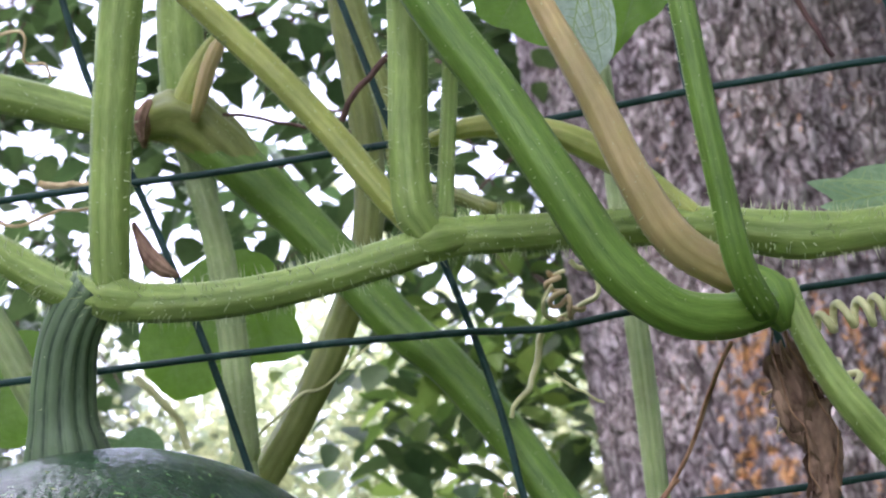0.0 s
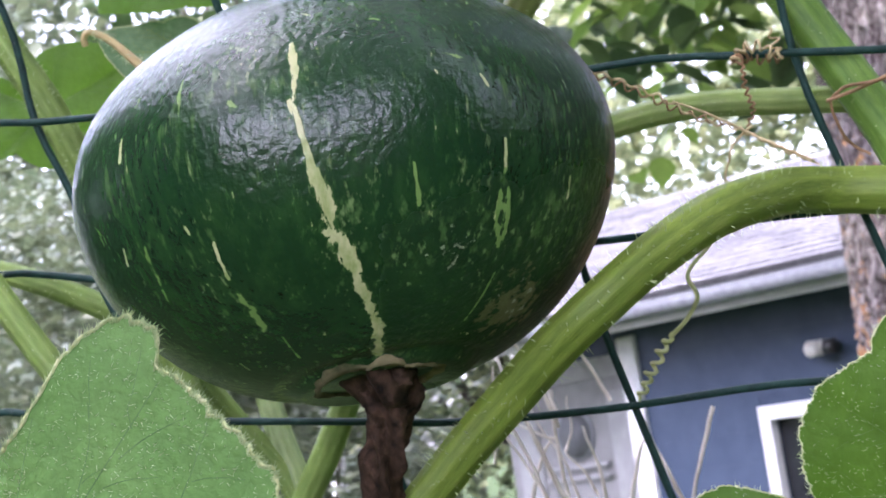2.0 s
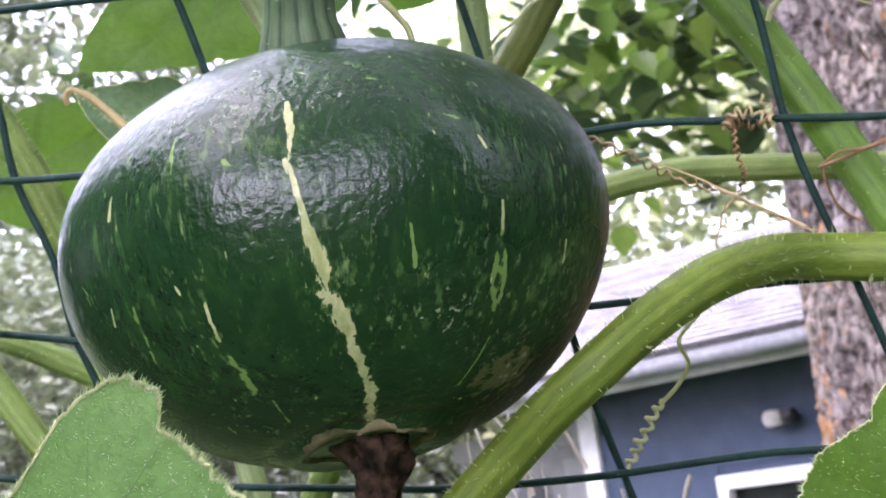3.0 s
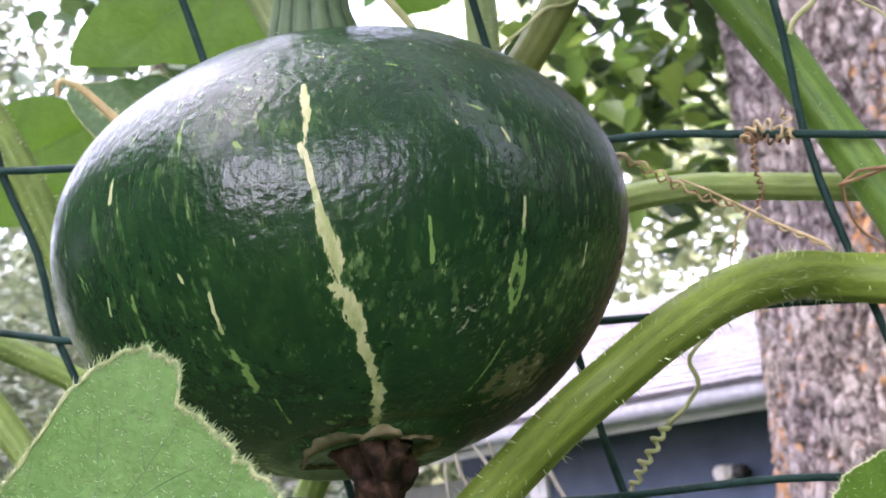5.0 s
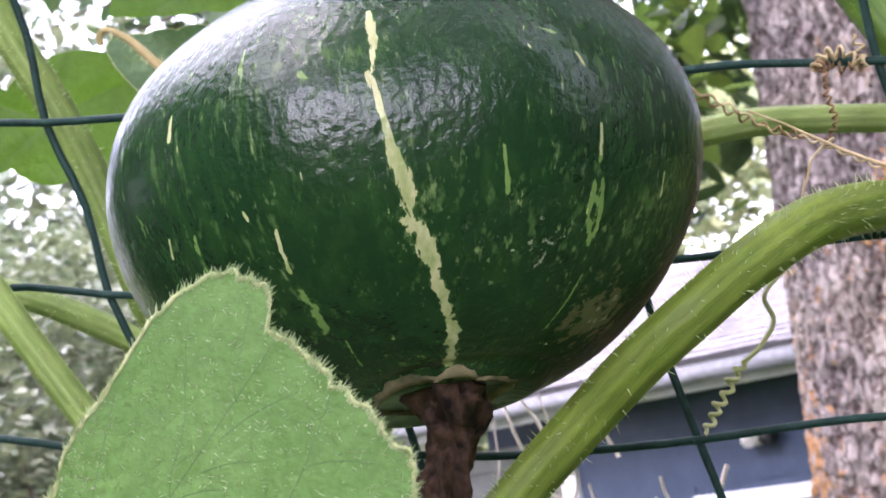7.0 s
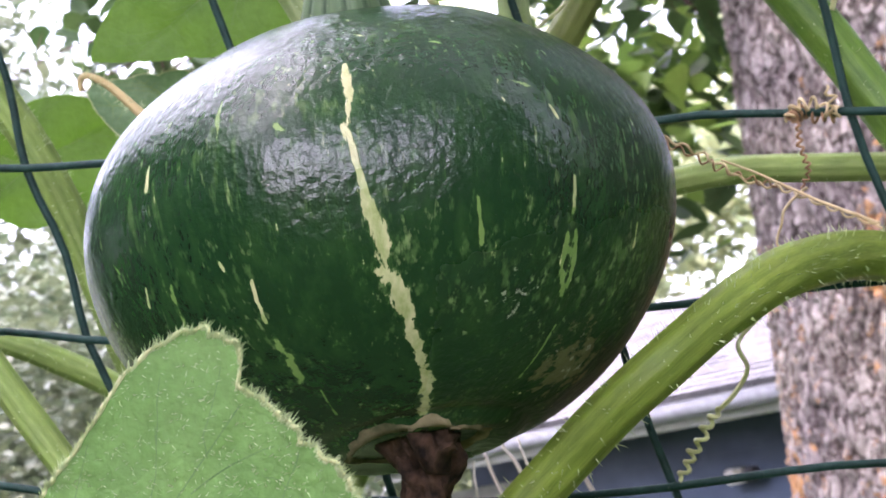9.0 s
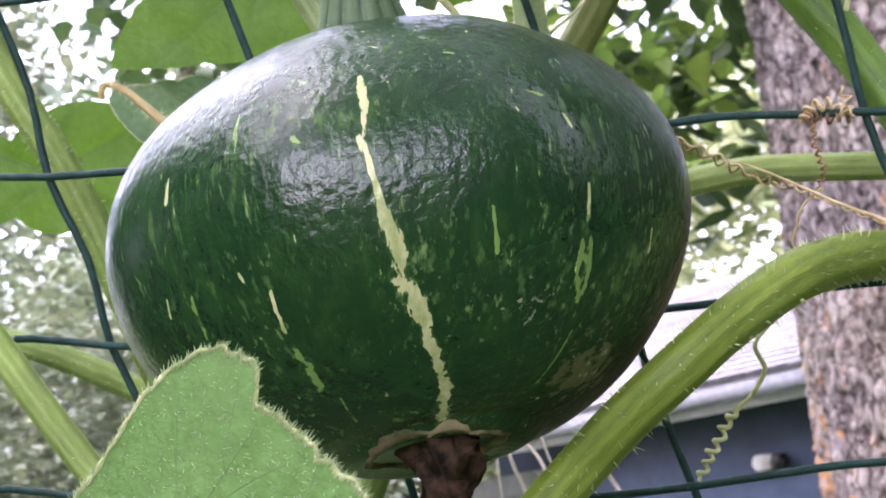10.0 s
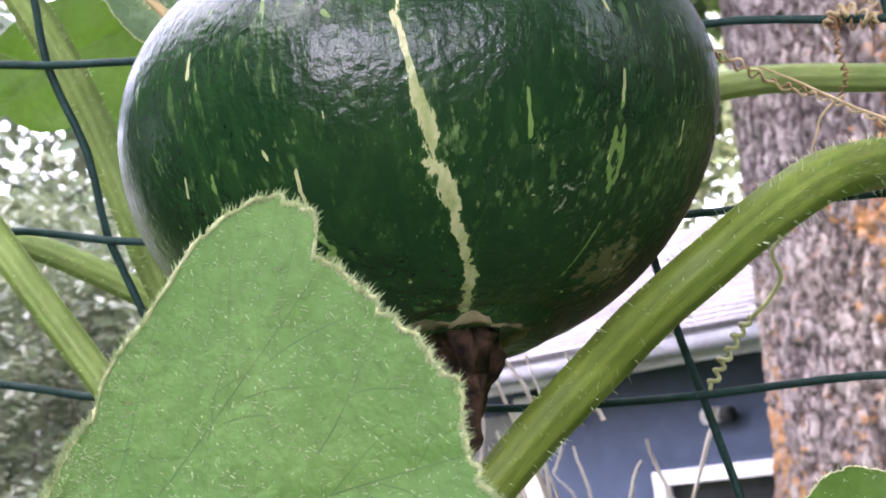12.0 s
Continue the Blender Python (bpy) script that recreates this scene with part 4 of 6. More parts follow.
def build_shrub(x, y, w, h, count, size, seed):
    rnd = random.Random(seed)
    shrub = thing("shrub", (x, y, 0), "loose grey-green garden shrub with small leaves", "shrub", "garden shrubs")
    for j in range(7):
        a = 2 * math.pi * j / 7 + rnd.uniform(-0.3, 0.3)
        q = [(x + 0.33 * w * (k / 3) * math.cos(a), y + 0.33 * w * (k / 3) * math.sin(a), h * 0.85 * k / 3, 0.009 * (1 - k / 4.5)) for k in range(4)]
        tube("branch", q, TWIG, shrub, sides=6, step=0.15)
    rows = []
    while len(rows) < count:
        p = Vector((x + rnd.gauss(0, 0.34) * w, y + rnd.gauss(0, 0.3) * w, h * rnd.uniform(0.05, 1.05)))
        if abs(p.x - x) < 0.6 * w and noise.noise(p * 3.2 + Vector((seed, 0, 0))) > 0.02:
            rows.append(p)
    v, f = leaf_cloud(rows, size, seed, 0.1)
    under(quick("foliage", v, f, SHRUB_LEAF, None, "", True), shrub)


build_shrub(-2.5, 7.0, 1.5, 2.7, 13000, 0.06, 31)
build_shrub(-3.6, 8.2, 1.8, 3.2, 15000, 0.07, 32)
build_shrub(-4.9, 9.8, 2.2, 3.6, 13000, 0.07, 34)


# ---- wire trellis ----
CELL_W, CELL_H = 0.0762, 0.0508
# bends of single wires: rows lift by metres at a column, columns shift by metres at a row
ROW_BENDS = {-1: [(0.24, 0.0039), (0.75, 0.0041), (1.12, 0.0039), (1.53, 0.005), (2.38, 0.0068), (2.96, 0.0099), (3.35, 0.0106), (3.72, 0.0119)], 0: [(0.1, -0.0012), (0.55, -0.0011), (0.94, -0.0009), (1.44, -0.0013), (1.96, -0.0029), (2.39, -0.0057), (2.55, -0.0018), (3.19, -0.0021), (3.52, -0.0012)], 1: [(-1.02, 0.0024), (-0.86, 0.0003), (-0.54, -0.0004), (1.27, -0.0036), (1.37, -0.002), (1.48, -0.002), (1.67, -0.0032), (2.02, -0.0051), (2.48, -0.0081), (3.07, -0.0076)], 2: [(-1.07, 0.0076), (-0.71, 0.0027), (-0.61, 0.0013), (1.29, -0.0), (1.75, 0.0017), (1.97, 0.0022)], 3: [(-1.19, 0.017), (-0.9, 0.0125), (0.58, 0.0037), (0.91, 0.0038), (1.26, 0.0049), (1.57, 0.0067), (1.87, 0.0081)], -2: [(-1.5, 0.024), (3, 0.024)]}
COLUMN_BENDS = {-1: [(-0.35, 0.0088), (0.03, 0.0121), (0.72, 0.008), (1.21, 0.0112), (1.69, 0.0093), (1.97, 0.0132), (2.54, 0.0108)], 0: [(-0.96, -0.0056), (-0.19, -0.0023), (0.37, -0.0017)], 1: [(-2.41, -0.0054), (-1.76, -0.0065), (-1.17, -0.0035), (-0.24, -0.0007), (-0.05, -0.0005), (0.66, -0.0015), (2.42, -0.0051), (2.88, -0.0045), (3.18, -0.0042)], 2: [(-0.27, -0.0009), (0.11, -0.0005), (0.63, -0.0016), (1.09, -0.0033), (1.18, -0.0051), (1.74, -0.0044), (2.06, -0.0028), (2.59, -0.0014)], 3: [(-1.59, 0.0177), (-1.02, 0.0107), (0.43, 0.0055)]}


def bent(table, key, at):
    rows = table.get(key)
    if not rows:
        return 0.0
    xs, vs = [r[0] for r in rows], [r[1] for r in rows]
    return float(np.interp(at, [xs[0] - 2.0] + xs + [xs[-1] + 2.0], [0.0] + vs + [0.0]))


def column_shift(c, rv):
    lo, hi = math.floor(c), math.ceil(c)
    return bent(COLUMN_BENDS, lo, rv) * (1 - (c - lo)) + bent(COLUMN_BENDS, hi, rv) * (c - lo) + 0.0098 * rv - 0.004


def row_lift(r, cx):
    lo, hi = math.floor(r), math.ceil(r)
    return bent(ROW_BENDS, lo, cx) * (1 - (r - lo)) + bent(ROW_BENDS, hi, cx) * (r - lo) - 0.006 * cx + 0.009


def fence_point(c, r):
    """A point of the mesh at column c and row r (rows count downwards), with the wires' bends."""
    x, v = c * CELL_W, -r * CELL_H
    for _ in range(3):
        x = c * CELL_W + column_shift(c, -v / CELL_H)
        v = row_lift(r, x / CELL_W) - r * CELL_H
    p = Vector((x, 0, 1.75)) + UP * v
    push = math.exp(-((p.x - 0.043) / 0.05) ** 2 - ((p.z - 1.668) / 0.045) ** 2)
    p += AWAY * 0.012 * push
    p += Vector((0.0004 * noise.noise(Vector((c * 1.7, r * 0.9, 3))), 0.001 * noise.noise(Vector((c, r, 7))), 0.0004 * noise.noise(Vector((c * 0.8, r * 1.9, 1)))))
    return p


def build_fence():
    fence = thing("wire_trellis", (0.1, 0.19, 0), "dark green vinyl-coated welded wire garden trellis", "fence")
    c0, c1, r0, r1 = -8, 10, -9, 33
    for r in range(r0, r1 + 1):
        pts = [(*(fence_point(c / 4, r) - AWAY * 0.0009), 0.00112) for c in range(4 * c0, 4 * c1 + 1)]
        tube("wire", pts, WIRE, fence, ridges=2, groove=0.0, sides=10, step=0.008, lump=0.03)
    for c in range(c0, c1 + 1):
        pts = [(*(fence_point(c, r / 2) + AWAY * 0.0009), 0.00112) for r in range(2 * r0, 2 * r1 + 1)]
        tube("wire", pts, WIRE, fence, ridges=2, groove=0.0, sides=10, step=0.008, lump=0.03)


build_fence()


# ---- the squash ----
SQUASH_AT = Vector((0.0428, -0.050, 1.668))
SQUASH_A, SQUASH_B = 0.0672, 0.0522
SQUASH_TURN = Matrix.Rotation(radians(-5.0), 4, "Y") @ Matrix.Rotation(radians(-8.0), 4, "X")
STRIPES = [
    [(-1.397, 0.290, 0.00057), (-1.398, 0.124, 0.00111), (-1.423, -0.011, 0.00077), (-1.410, -0.192, 0.00066), (-1.404, -0.287, 0.00109), (-1.390, -0.442, 0.00153), (-1.384, -0.592, 0.00187), (-1.348, -0.705, 0.00156), (-1.318, -0.867, 0.00102), (-1.275, -1.049, 0.00116), (-1.311, -1.194, 0.00130)],
    [(-0.720, -0.289, 0.00057), (-0.714, -0.413, 0.00069)],
    [(-0.725, -0.501, 0.00052), (-0.722, -0.608, 0.00069), (-0.675, -0.713, 0.00058)],
    [(-0.689, -0.486, 0.00046), (-0.661, -0.603, 0.00069), (-0.657, -0.690, 0.00058)],
    [(-0.706, -0.470, 0.00080), (-0.692, -0.560, 0.00085), (-0.688, -0.700, 0.00075)],
    [(-0.636, -0.835, 0.00023), (-0.643, -0.943, 0.00030), (-0.669, -1.059, 0.00024)],
    [(-1.064, -0.367, 0.00033), (-1.055, -0.526, 0.00044)],
    [(-0.359, -0.407, 0.00036), (-0.348, -0.487, 0.00048)],
    [(-2.151, -0.394, 0.00046), (-2.182, -0.506, 0.00070), (-2.217, -0.595, 0.00058)],
    [(-1.837, -0.494, 0.00034), (-1.854, -0.570, 0.00051), (-1.862, -0.637, 0.00045)],
    [(-1.875, -0.718, 0.00079), (-1.865, -0.798, 0.00103), (-1.889, -0.886, 0.00081)],
    [(-1.846, -0.971, 0.00029), (-1.889, -1.091, 0.00029)],
    [(-1.793, 0.279, 0.00034), (-1.805, 0.199, 0.00051), (-1.808, 0.033, 0.00039)],
    [(-2.096, 0.133, 0.00035), (-2.113, 0.033, 0.00052)],
    [(-1.616, 0.054, 0.00072), (-1.604, 0.037, 0.00044)],
    [(-1.920, -0.390, 0.00034), (-1.914, -0.434, 0.00056)],
    [(-0.902, 0.121, 0.00046), (-0.857, 0.101, 0.00052)],
    [(-0.796, 0.010, 0.00034), (-0.774, -0.051, 0.00046)],
    [(-1.123, 0.385, 0.00040), (-1.089, 0.368, 0.00035)],
    [(-0.954, 0.036, 0.00034), (-0.951, 0.023, 0.00034)],
    [(-1.555, -0.069, 0.00028), (-1.549, -0.089, 0.00033)],
    [(-2.355, -0.190, 0.00030), (-2.342, -0.237, 0.00036)],
    [(-2.256, -0.345, 0.00029), (-2.286, -0.409, 0.00029)],
    [(-1.343, 0.504, 0.00035), (-1.316, 0.482, 0.00029)],
    [(-2.304, -1.001, 0.00024), (-2.330, -1.042, 0.00024)],
]


# dashes that stay mid-green
FAINT_STRIPES = (4, 5, 6, 8, 10, 11, 12, 14, 16, 18, 20, 21)


def squash_shape(lat, lon):
    """Radius out from the axis and height for a latitude and longitude (radians)."""
    lobes = 1 + 0.010 * math.cos(8 * lon + 0.6) * math.cos(lat) + 0.006 * noise.noise(Vector((math.cos(lon) * 2, math.sin(lon) * 2, lat * 2)))
    c, s = math.cos(lat), math.sin(lat)
    rho = SQUASH_A * math.copysign(abs(c) ** 0.94, c) * lobes
    z = 0.0462 * s
    z -= 0.004 * math.exp(-((rho - 0.0) / 0.014) ** 2) * (s > 0)
    if s < 0:
        z = -SQUASH_B * abs(s) ** 1.09
        z += 0.0030 * math.exp(-((rho) / 0.015) ** 2)
        # a low swollen button round the blossom end
        z -= 0.0010 * math.exp(-((rho - 0.0195) / 0.003) ** 2) - 0.0007 * math.exp(-((rho - 0.0245) / 0.002) ** 2)
    return rho, z


def build_squash():
    squash = thing("squash", SQUASH_AT, "glossy dark green squash with pale broken stripes hanging on the trellis", "squash")
    place = Matrix.Translation(SQUASH_AT) @ SQUASH_TURN
    rows = 380
    lons = np.radians(np.r_[np.linspace(-195, 15, 720, endpoint=False), np.linspace(15, 165, 150, endpoint=False)])
    cols = len(lons)
    lats = np.linspace(-math.pi / 2, math.pi / 2, rows + 1)
    lon, lat = np.meshgrid(lons, lats)
    verts, faces = [], []
    for la in lats:
        for lo in lons:
            rho, z = squash_shape(float(la), float(lo))
            verts.append((rho * math.cos(lo), rho * math.sin(lo), z))
    mark, faint = np.zeros_like(lon), np.zeros_like(lon)
    scale = SQUASH_A * np.maximum(0.15, np.cos(lat))
    for order, stripe in enumerate(STRIPES):
        for n, ((a0, b0, w0), (a1, b1, w1)) in enumerate(zip(stripe, stripe[1:])):
            px, py = ((lon - a0 + math.pi) % (2 * math.pi) - math.pi) * scale, (lat - b0) * 0.058
            qx, qy = (a1 - a0) * scale, (b1 - b0) * 0.058
            raw = (px * qx + py * qy) / (qx * qx + qy * qy + 1e-12)
            t = np.clip(raw, 0, 1)
            over = np.abs(raw - t) * np.hypot(qx, qy)
            side = np.abs(px * qy - py * qx) / (np.hypot(qx, qy) + 1e-9)
            w = w0 + (w1 - w0) * t
            # pointed ends: running past an end costs less than straying sideways
            near = 1.0 - 0.56 * np.hypot(side, over * 0.55) / w
            mark = np.maximum(mark, near * (1.0 if order == 0 else 0.40 if order == 4 else 0.80 if order in FAINT_STRIPES else 0.93))
            if order in FAINT_STRIPES:
                faint = np.maximum(faint, (near > -0.5) * 1.0)

    def bell(lo, la, wl, wa):
        return np.exp(-((lon - lo) / wl) ** 2 - ((lat - la) / wa) ** 2)

    mark = mark.clip(0, 1).ravel().tolist()
    faint = faint.ravel().tolist()
    cc = bell(-0.346, -0.995, 0.32, 0.20)
    cork = (cc * 0.82).ravel().tolist()
    dull = np.minimum(1, 1.5 * bell((-0.346) + 0.25, (-0.995) - 0.1, 0.75, 0.45)).ravel().tolist()
    speck = np.maximum(bell(-0.901, -0.699, 0.16, 0.14), 0.7 * cc).ravel().tolist()
    for i in range(rows):
        for k in range(cols):
            k2 = (k + 1) % cols
            faces.append((i * cols + k, i * cols + k2, (i + 1) * cols + k2, (i + 1) * cols + k))
    body = quick("rind", [tuple(place @ Vector(v)) for v in verts], faces, RIND, None, "glossy dark green rind with pale yellow-green stripes")
    body.data.attributes.new("mark", "FLOAT", "POINT").data.foreach_set("value", mark)
    body.data.attributes.new("faint", "FLOAT", "POINT").data.foreach_set("value", faint)
    body.data.attributes.new("speck", "FLOAT", "POINT").data.foreach_set("value", speck)
    body.data.attributes.new("dull", "FLOAT", "POINT").data.foreach_set("value", dull)
    body.data.attributes.new("cork", "FLOAT", "POINT").data.foreach_set("value", cork)
    under(body, squash)
    # corky stem with deep grooves, flaring onto the fruit
    stalk = tube("stem", [(0.0393, -0.0443, 1.7084, 0.01250), (0.0408, -0.0490, 1.7203, 0.01105), (0.0413, -0.0507, 1.7271, 0.00914), (0.0433, -0.0538, 1.7367, 0.00838), (0.0471, -0.0580, 1.7469, 0.00777), (0.0521, -0.0609, 1.7541, 0.00730), (0.0579, -0.0634, 1.7589, 0.00697)], PEDUNCLE, squash, "grooved corky green stem", ridges=13, groove=0.035, sides=104, step=0.0015, lump=0.04)
    hairs_on([(0.0393, -0.0443, 1.7084, 0.01250), (0.0408, -0.0490, 1.7203, 0.01105), (0.0413, -0.0507, 1.7271, 0.00914), (0.0433, -0.0538, 1.7367, 0.00838), (0.0471, -0.0580, 1.7469, 0.00777), (0.0521, -0.0609, 1.7541, 0.00730), (0.0579, -0.0634, 1.7589, 0.00697)], stalk, 900, (0.0006, 0.0014), 0.00012, 3)
    # scar ring and the withered blossom below
    bm = bmesh.new()
    n = 96
    tip = Matrix.Rotation(radians(-8), 4, "X")
    rr = []
    for q, (wide, lift) in enumerate(((0.0132, -0.0004), (0.0129, 0.0004), (0.0124, 0.0007), (0.0118, 0.0005), (0.0112, -0.0004))):
        row = []
        for k in range(n):
            a = 2 * math.pi * k / n
            w = 1 + (0.16 * noise.noise(Vector((math.cos(a) * 2.3, math.sin(a) * 1.9, 0.4))) + 0.10 * noise.noise(Vector((math.cos(a) * 6, math.sin(a) * 6, q * 0.5)))) * (q < 3)
            way = tip @ Vector((wide * w * math.cos(a), wide * w * math.sin(a), -0.047))
            lo, la = math.atan2(way.y, way.x), math.atan2(way.z, math.hypot(way.x, way.y) * SQUASH_B / SQUASH_A)
            rho, z = squash_shape(la, lo)
            flap = max(0.0, noise.noise(Vector((math.cos(a) * 3, math.sin(a) * 3, 7)))) * 0.0016 * (q < 2)
            row.append(bm.verts.new((rho * math.cos(lo), rho * math.sin(lo), z - lift - flap)))
        rr.append(row)
    for q in range(4):
        for k in range(n):
            bm.faces.new((rr[q][k], rr[q][(k + 1) % n], rr[q + 1][(k + 1) % n], rr[q + 1][k]))
    bm.transform(place)
    under(part("blossom_scar", bm, SCAR, None, "pale brown corky ring"), squash)
    ctrl = [(0.0484, -0.0660, 1.6277, 0.00830), (0.0493, -0.0660, 1.6213, 0.00850), (0.0504, -0.0640, 1.6215, 0.00760), (0.0490, -0.0620, 1.6150, 0.00500), (0.0472, -0.0600, 1.6080, 0.00440), (0.0446, -0.0580, 1.6009, 0.00480), (0.0426, -0.0560, 1.5938, 0.00460), (0.0423, -0.0540, 1.5852, 0.00360)]
    path = spline(ctrl, 0.0009)
    tang, s, b = frames(path)
    vs, fs, sides = [], [], 54
    for i, row in enumerate(path):
        t = i / (len(path) - 1)
        for k in range(sides):
            a = 2 * math.pi * k / sides
            tw = a + 2.2 * t
            crumple = 1 + min(1, 0.25 + 6 * t) * (0.2 * math.sin(5 * tw) * (0.3 + t) + 0.08 * math.sin(13 * tw + i * 0.03) + 0.62 * noise.noise(Vector((math.cos(tw) * 1.8, math.sin(tw) * 1.8, i * 0.14))) + 0.24 * noise.noise(Vector((math.cos(tw) * 7, math.sin(tw) * 7, i * 0.22))))
            vs.append(tuple(row[:3] + row[3] * crumple * (math.cos(a) * s[i] + math.sin(a) * b[i])))
    for i in range(len(path) - 1):
        for k in range(sides):
            k2 = (k + 1) % sides
            fs.append((i * sides + k, i * sides + k2, (i + 1) * sides + k2, (i + 1) * sides + k))
    fs.append(tuple(range((len(path) - 1) * sides, len(path) * sides)))
    under(quick("withered_blossom", vs, fs, BLOSSOM, None, "dark brown shrivelled flower hanging below"), squash)


build_squash()


# ---- vines in front of the trellis ----
vine = thing("squash_vine", (0.1, -0.05, 1.7), "bristly green squash vine with upright leaf stalks", "vine")
stem("vine_stem", [(-0.0090, -0.0566, 1.8047, 0.00497), (0.0140, -0.0598, 1.7893, 0.00480), (0.0329, -0.0631, 1.7736, 0.00481), (0.0474, -0.0637, 1.7611, 0.00502), (0.0606, -0.0639, 1.7547, 0.00526), (0.0767, -0.0635, 1.7504, 0.00505), (0.0958, -0.0622, 1.7486, 0.00487), (0.1152, -0.0604, 1.7497, 0.00471), (0.1365, -0.0586, 1.7524, 0.00486), (0.1517, -0.0569, 1.7547, 0.00517), (0.1737, -0.0546, 1.7523, 0.00488), (0.1955, -0.0523, 1.7495, 0.00490), (0.2172, -0.0499, 1.7460, 0.00523), (0.2380, -0.0491, 1.7394, 0.00629), (0.2494, -0.0489, 1.7375, 0.00556), (0.2626, -0.0469, 1.7372, 0.00530), (0.2852, -0.0437, 1.7365, 0.00508), (0.3129, -0.0388, 1.7369, 0.00474)], STEM, vine, "", 4200, (0.0014, 0.0040), seed=1, base=0.00018)
stem("leaf_stalk", [(0.0922, -0.0888, 1.8672, 0.00628), (0.0840, -0.0817, 1.8489, 0.00609), (0.0775, -0.0768, 1.8324, 0.00590), (0.0703, -0.0724, 1.8026, 0.00550), (0.0651, -0.0684, 1.7761, 0.00528), (0.0625, -0.0650, 1.7600, 0.00500), (0.0618, -0.0638, 1.7540, 0.00340)], STEM, vine, "", 1500, seed=2)
stem("leaf_stalk", [(0.1587, -0.0776, 1.8573, 0.00592), (0.1542, -0.0716, 1.8304, 0.00552), (0.1495, -0.0665, 1.8035, 0.00528), (0.1448, -0.0634, 1.7764, 0.00519), (0.1437, -0.0617, 1.7612, 0.00529), (0.1481, -0.0588, 1.7541, 0.00441)], STEM, vine, "", 1500, seed=3)
stem("leaf_stalk", [(0.1682, -0.0611, 1.8449, 0.00206), (0.1602, -0.0566, 1.8055, 0.00215), (0.1534, -0.0551, 1.7743, 0.00226), (0.1500, -0.0563, 1.7585, 0.00252)], STEM, vine, "", 1500, seed=4)
stem("leaf_stalk", [(0.1474, -0.0955, 1.8376, 0.00561), (0.1584, -0.0919, 1.8058, 0.00559), (0.1712, -0.0897, 1.7780, 0.00574), (0.1811, -0.0869, 1.7533, 0.00593), (0.1899, -0.0825, 1.7322, 0.00589), (0.2009, -0.0770, 1.7192, 0.00579), (0.2128, -0.0706, 1.7160, 0.00560), (0.2251, -0.0608, 1.7186, 0.00503)], STEM_DEEP, vine, "thick smooth deep green leaf stalk", 900, (0.0006, 0.0014), seed=5)
stem("leaf_stalk", [(0.1811, -0.0803, 1.8363, 0.00273), (0.1864, -0.0769, 1.8066, 0.00325), (0.1947, -0.0737, 1.7786, 0.00406), (0.2012, -0.0689, 1.7539, 0.00474), (0.2081, -0.0632, 1.7390, 0.00519), (0.2206, -0.0560, 1.7293, 0.00482)], STEM_TAN, vine, "yellow-tan dying leaf stalk", 700, (0.0006, 0.0016), seed=6)
stem("leaf_stalk", [(0.2204, -0.0981, 1.8164, 0.00316), (0.2196, -0.0951, 1.7898, 0.00324), (0.2191, -0.0923, 1.7652, 0.00318), (0.2192, -0.0876, 1.7417, 0.00329), (0.2199, -0.0817, 1.7246, 0.00357), (0.2247, -0.0686, 1.7158, 0.00352)], STEM_DEEP, vine, "", 900, (0.0006, 0.0014), seed=7)
stem("side_shoot", [(0.2318, -0.0575, 1.7249, 0.00335), (0.2337, -0.0563, 1.7143, 0.00334), (0.2373, -0.0549, 1.7021, 0.00362), (0.2438, -0.0533, 1.6879, 0.00405), (0.2559, -0.0464, 1.6710, 0.00411), (0.2746, -0.0392, 1.6528, 0.00374)], STEM, vine, "", 900, (0.0006, 0.0016), seed=8)
stem("leaf_stalk", [(0.0775, -0.0631, 1.8624, 0.00377), (0.0942, -0.0621, 1.8357, 0.00382), (0.1119, -0.0603, 1.8108, 0.00387), (0.1255, -0.0588, 1.7890, 0.00380), (0.1362, -0.0586, 1.7695, 0.00358), (0.1432, -0.0573, 1.7580, 0.00296)], STEM_YELLOW, vine, "yellowing leaf stalk", 1500, (0.001, 0.0024), seed=9)
stem("leaf_stalk", [(0.1500, -0.0493, 1.7856, 0.00200), (0.1643, -0.0495, 1.7867, 0.00307), (0.1840, -0.0487, 1.7802, 0.00367), (0.1980, -0.0485, 1.7693, 0.00380), (0.2077, -0.0512, 1.7573, 0.00330), (0.2170, -0.0518, 1.7454, 0.00297)], STEM_YELLOW, vine, "yellow-green leaf stalk", 700, (0.0006, 0.0014), seed=13)
stem("knuckle", [(0.0530, -0.0632, 1.7568, 0.00250), (0.0580, -0.0634, 1.7556, 0.00500), (0.0632, -0.0634, 1.7540, 0.00655), (0.0690, -0.0634, 1.7524, 0.00520), (0.0760, -0.0634, 1.7506, 0.00250)], STEM, vine, "", 500, (0.0006, 0.0014), seed=10, groove=0.03, lump=0.2)
stem("knuckle", [(0.2236, -0.0528, 1.7320, 0.00250), (0.2256, -0.0545, 1.7270, 0.00520), (0.2281, -0.0571, 1.7213, 0.00680), (0.2292, -0.0569, 1.7170, 0.00480), (0.2300, -0.0565, 1.7130, 0.00200)], STEM_DEEP, vine, "", 500, (0.0006, 0.0014), seed=11, groove=0.03, lump=0.2)
stem("knuckle", [(0.1380, -0.0584, 1.7528, 0.00250), (0.1430, -0.0580, 1.7540, 0.00500), (0.1480, -0.0578, 1.7546, 0.00640), (0.1535, -0.0570, 1.7546, 0.00510), (0.1610, -0.0560, 1.7538, 0.00250)], STEM, vine, "", 500, (0.0006, 0.0014), seed=12, groove=0.03, lump=0.2)

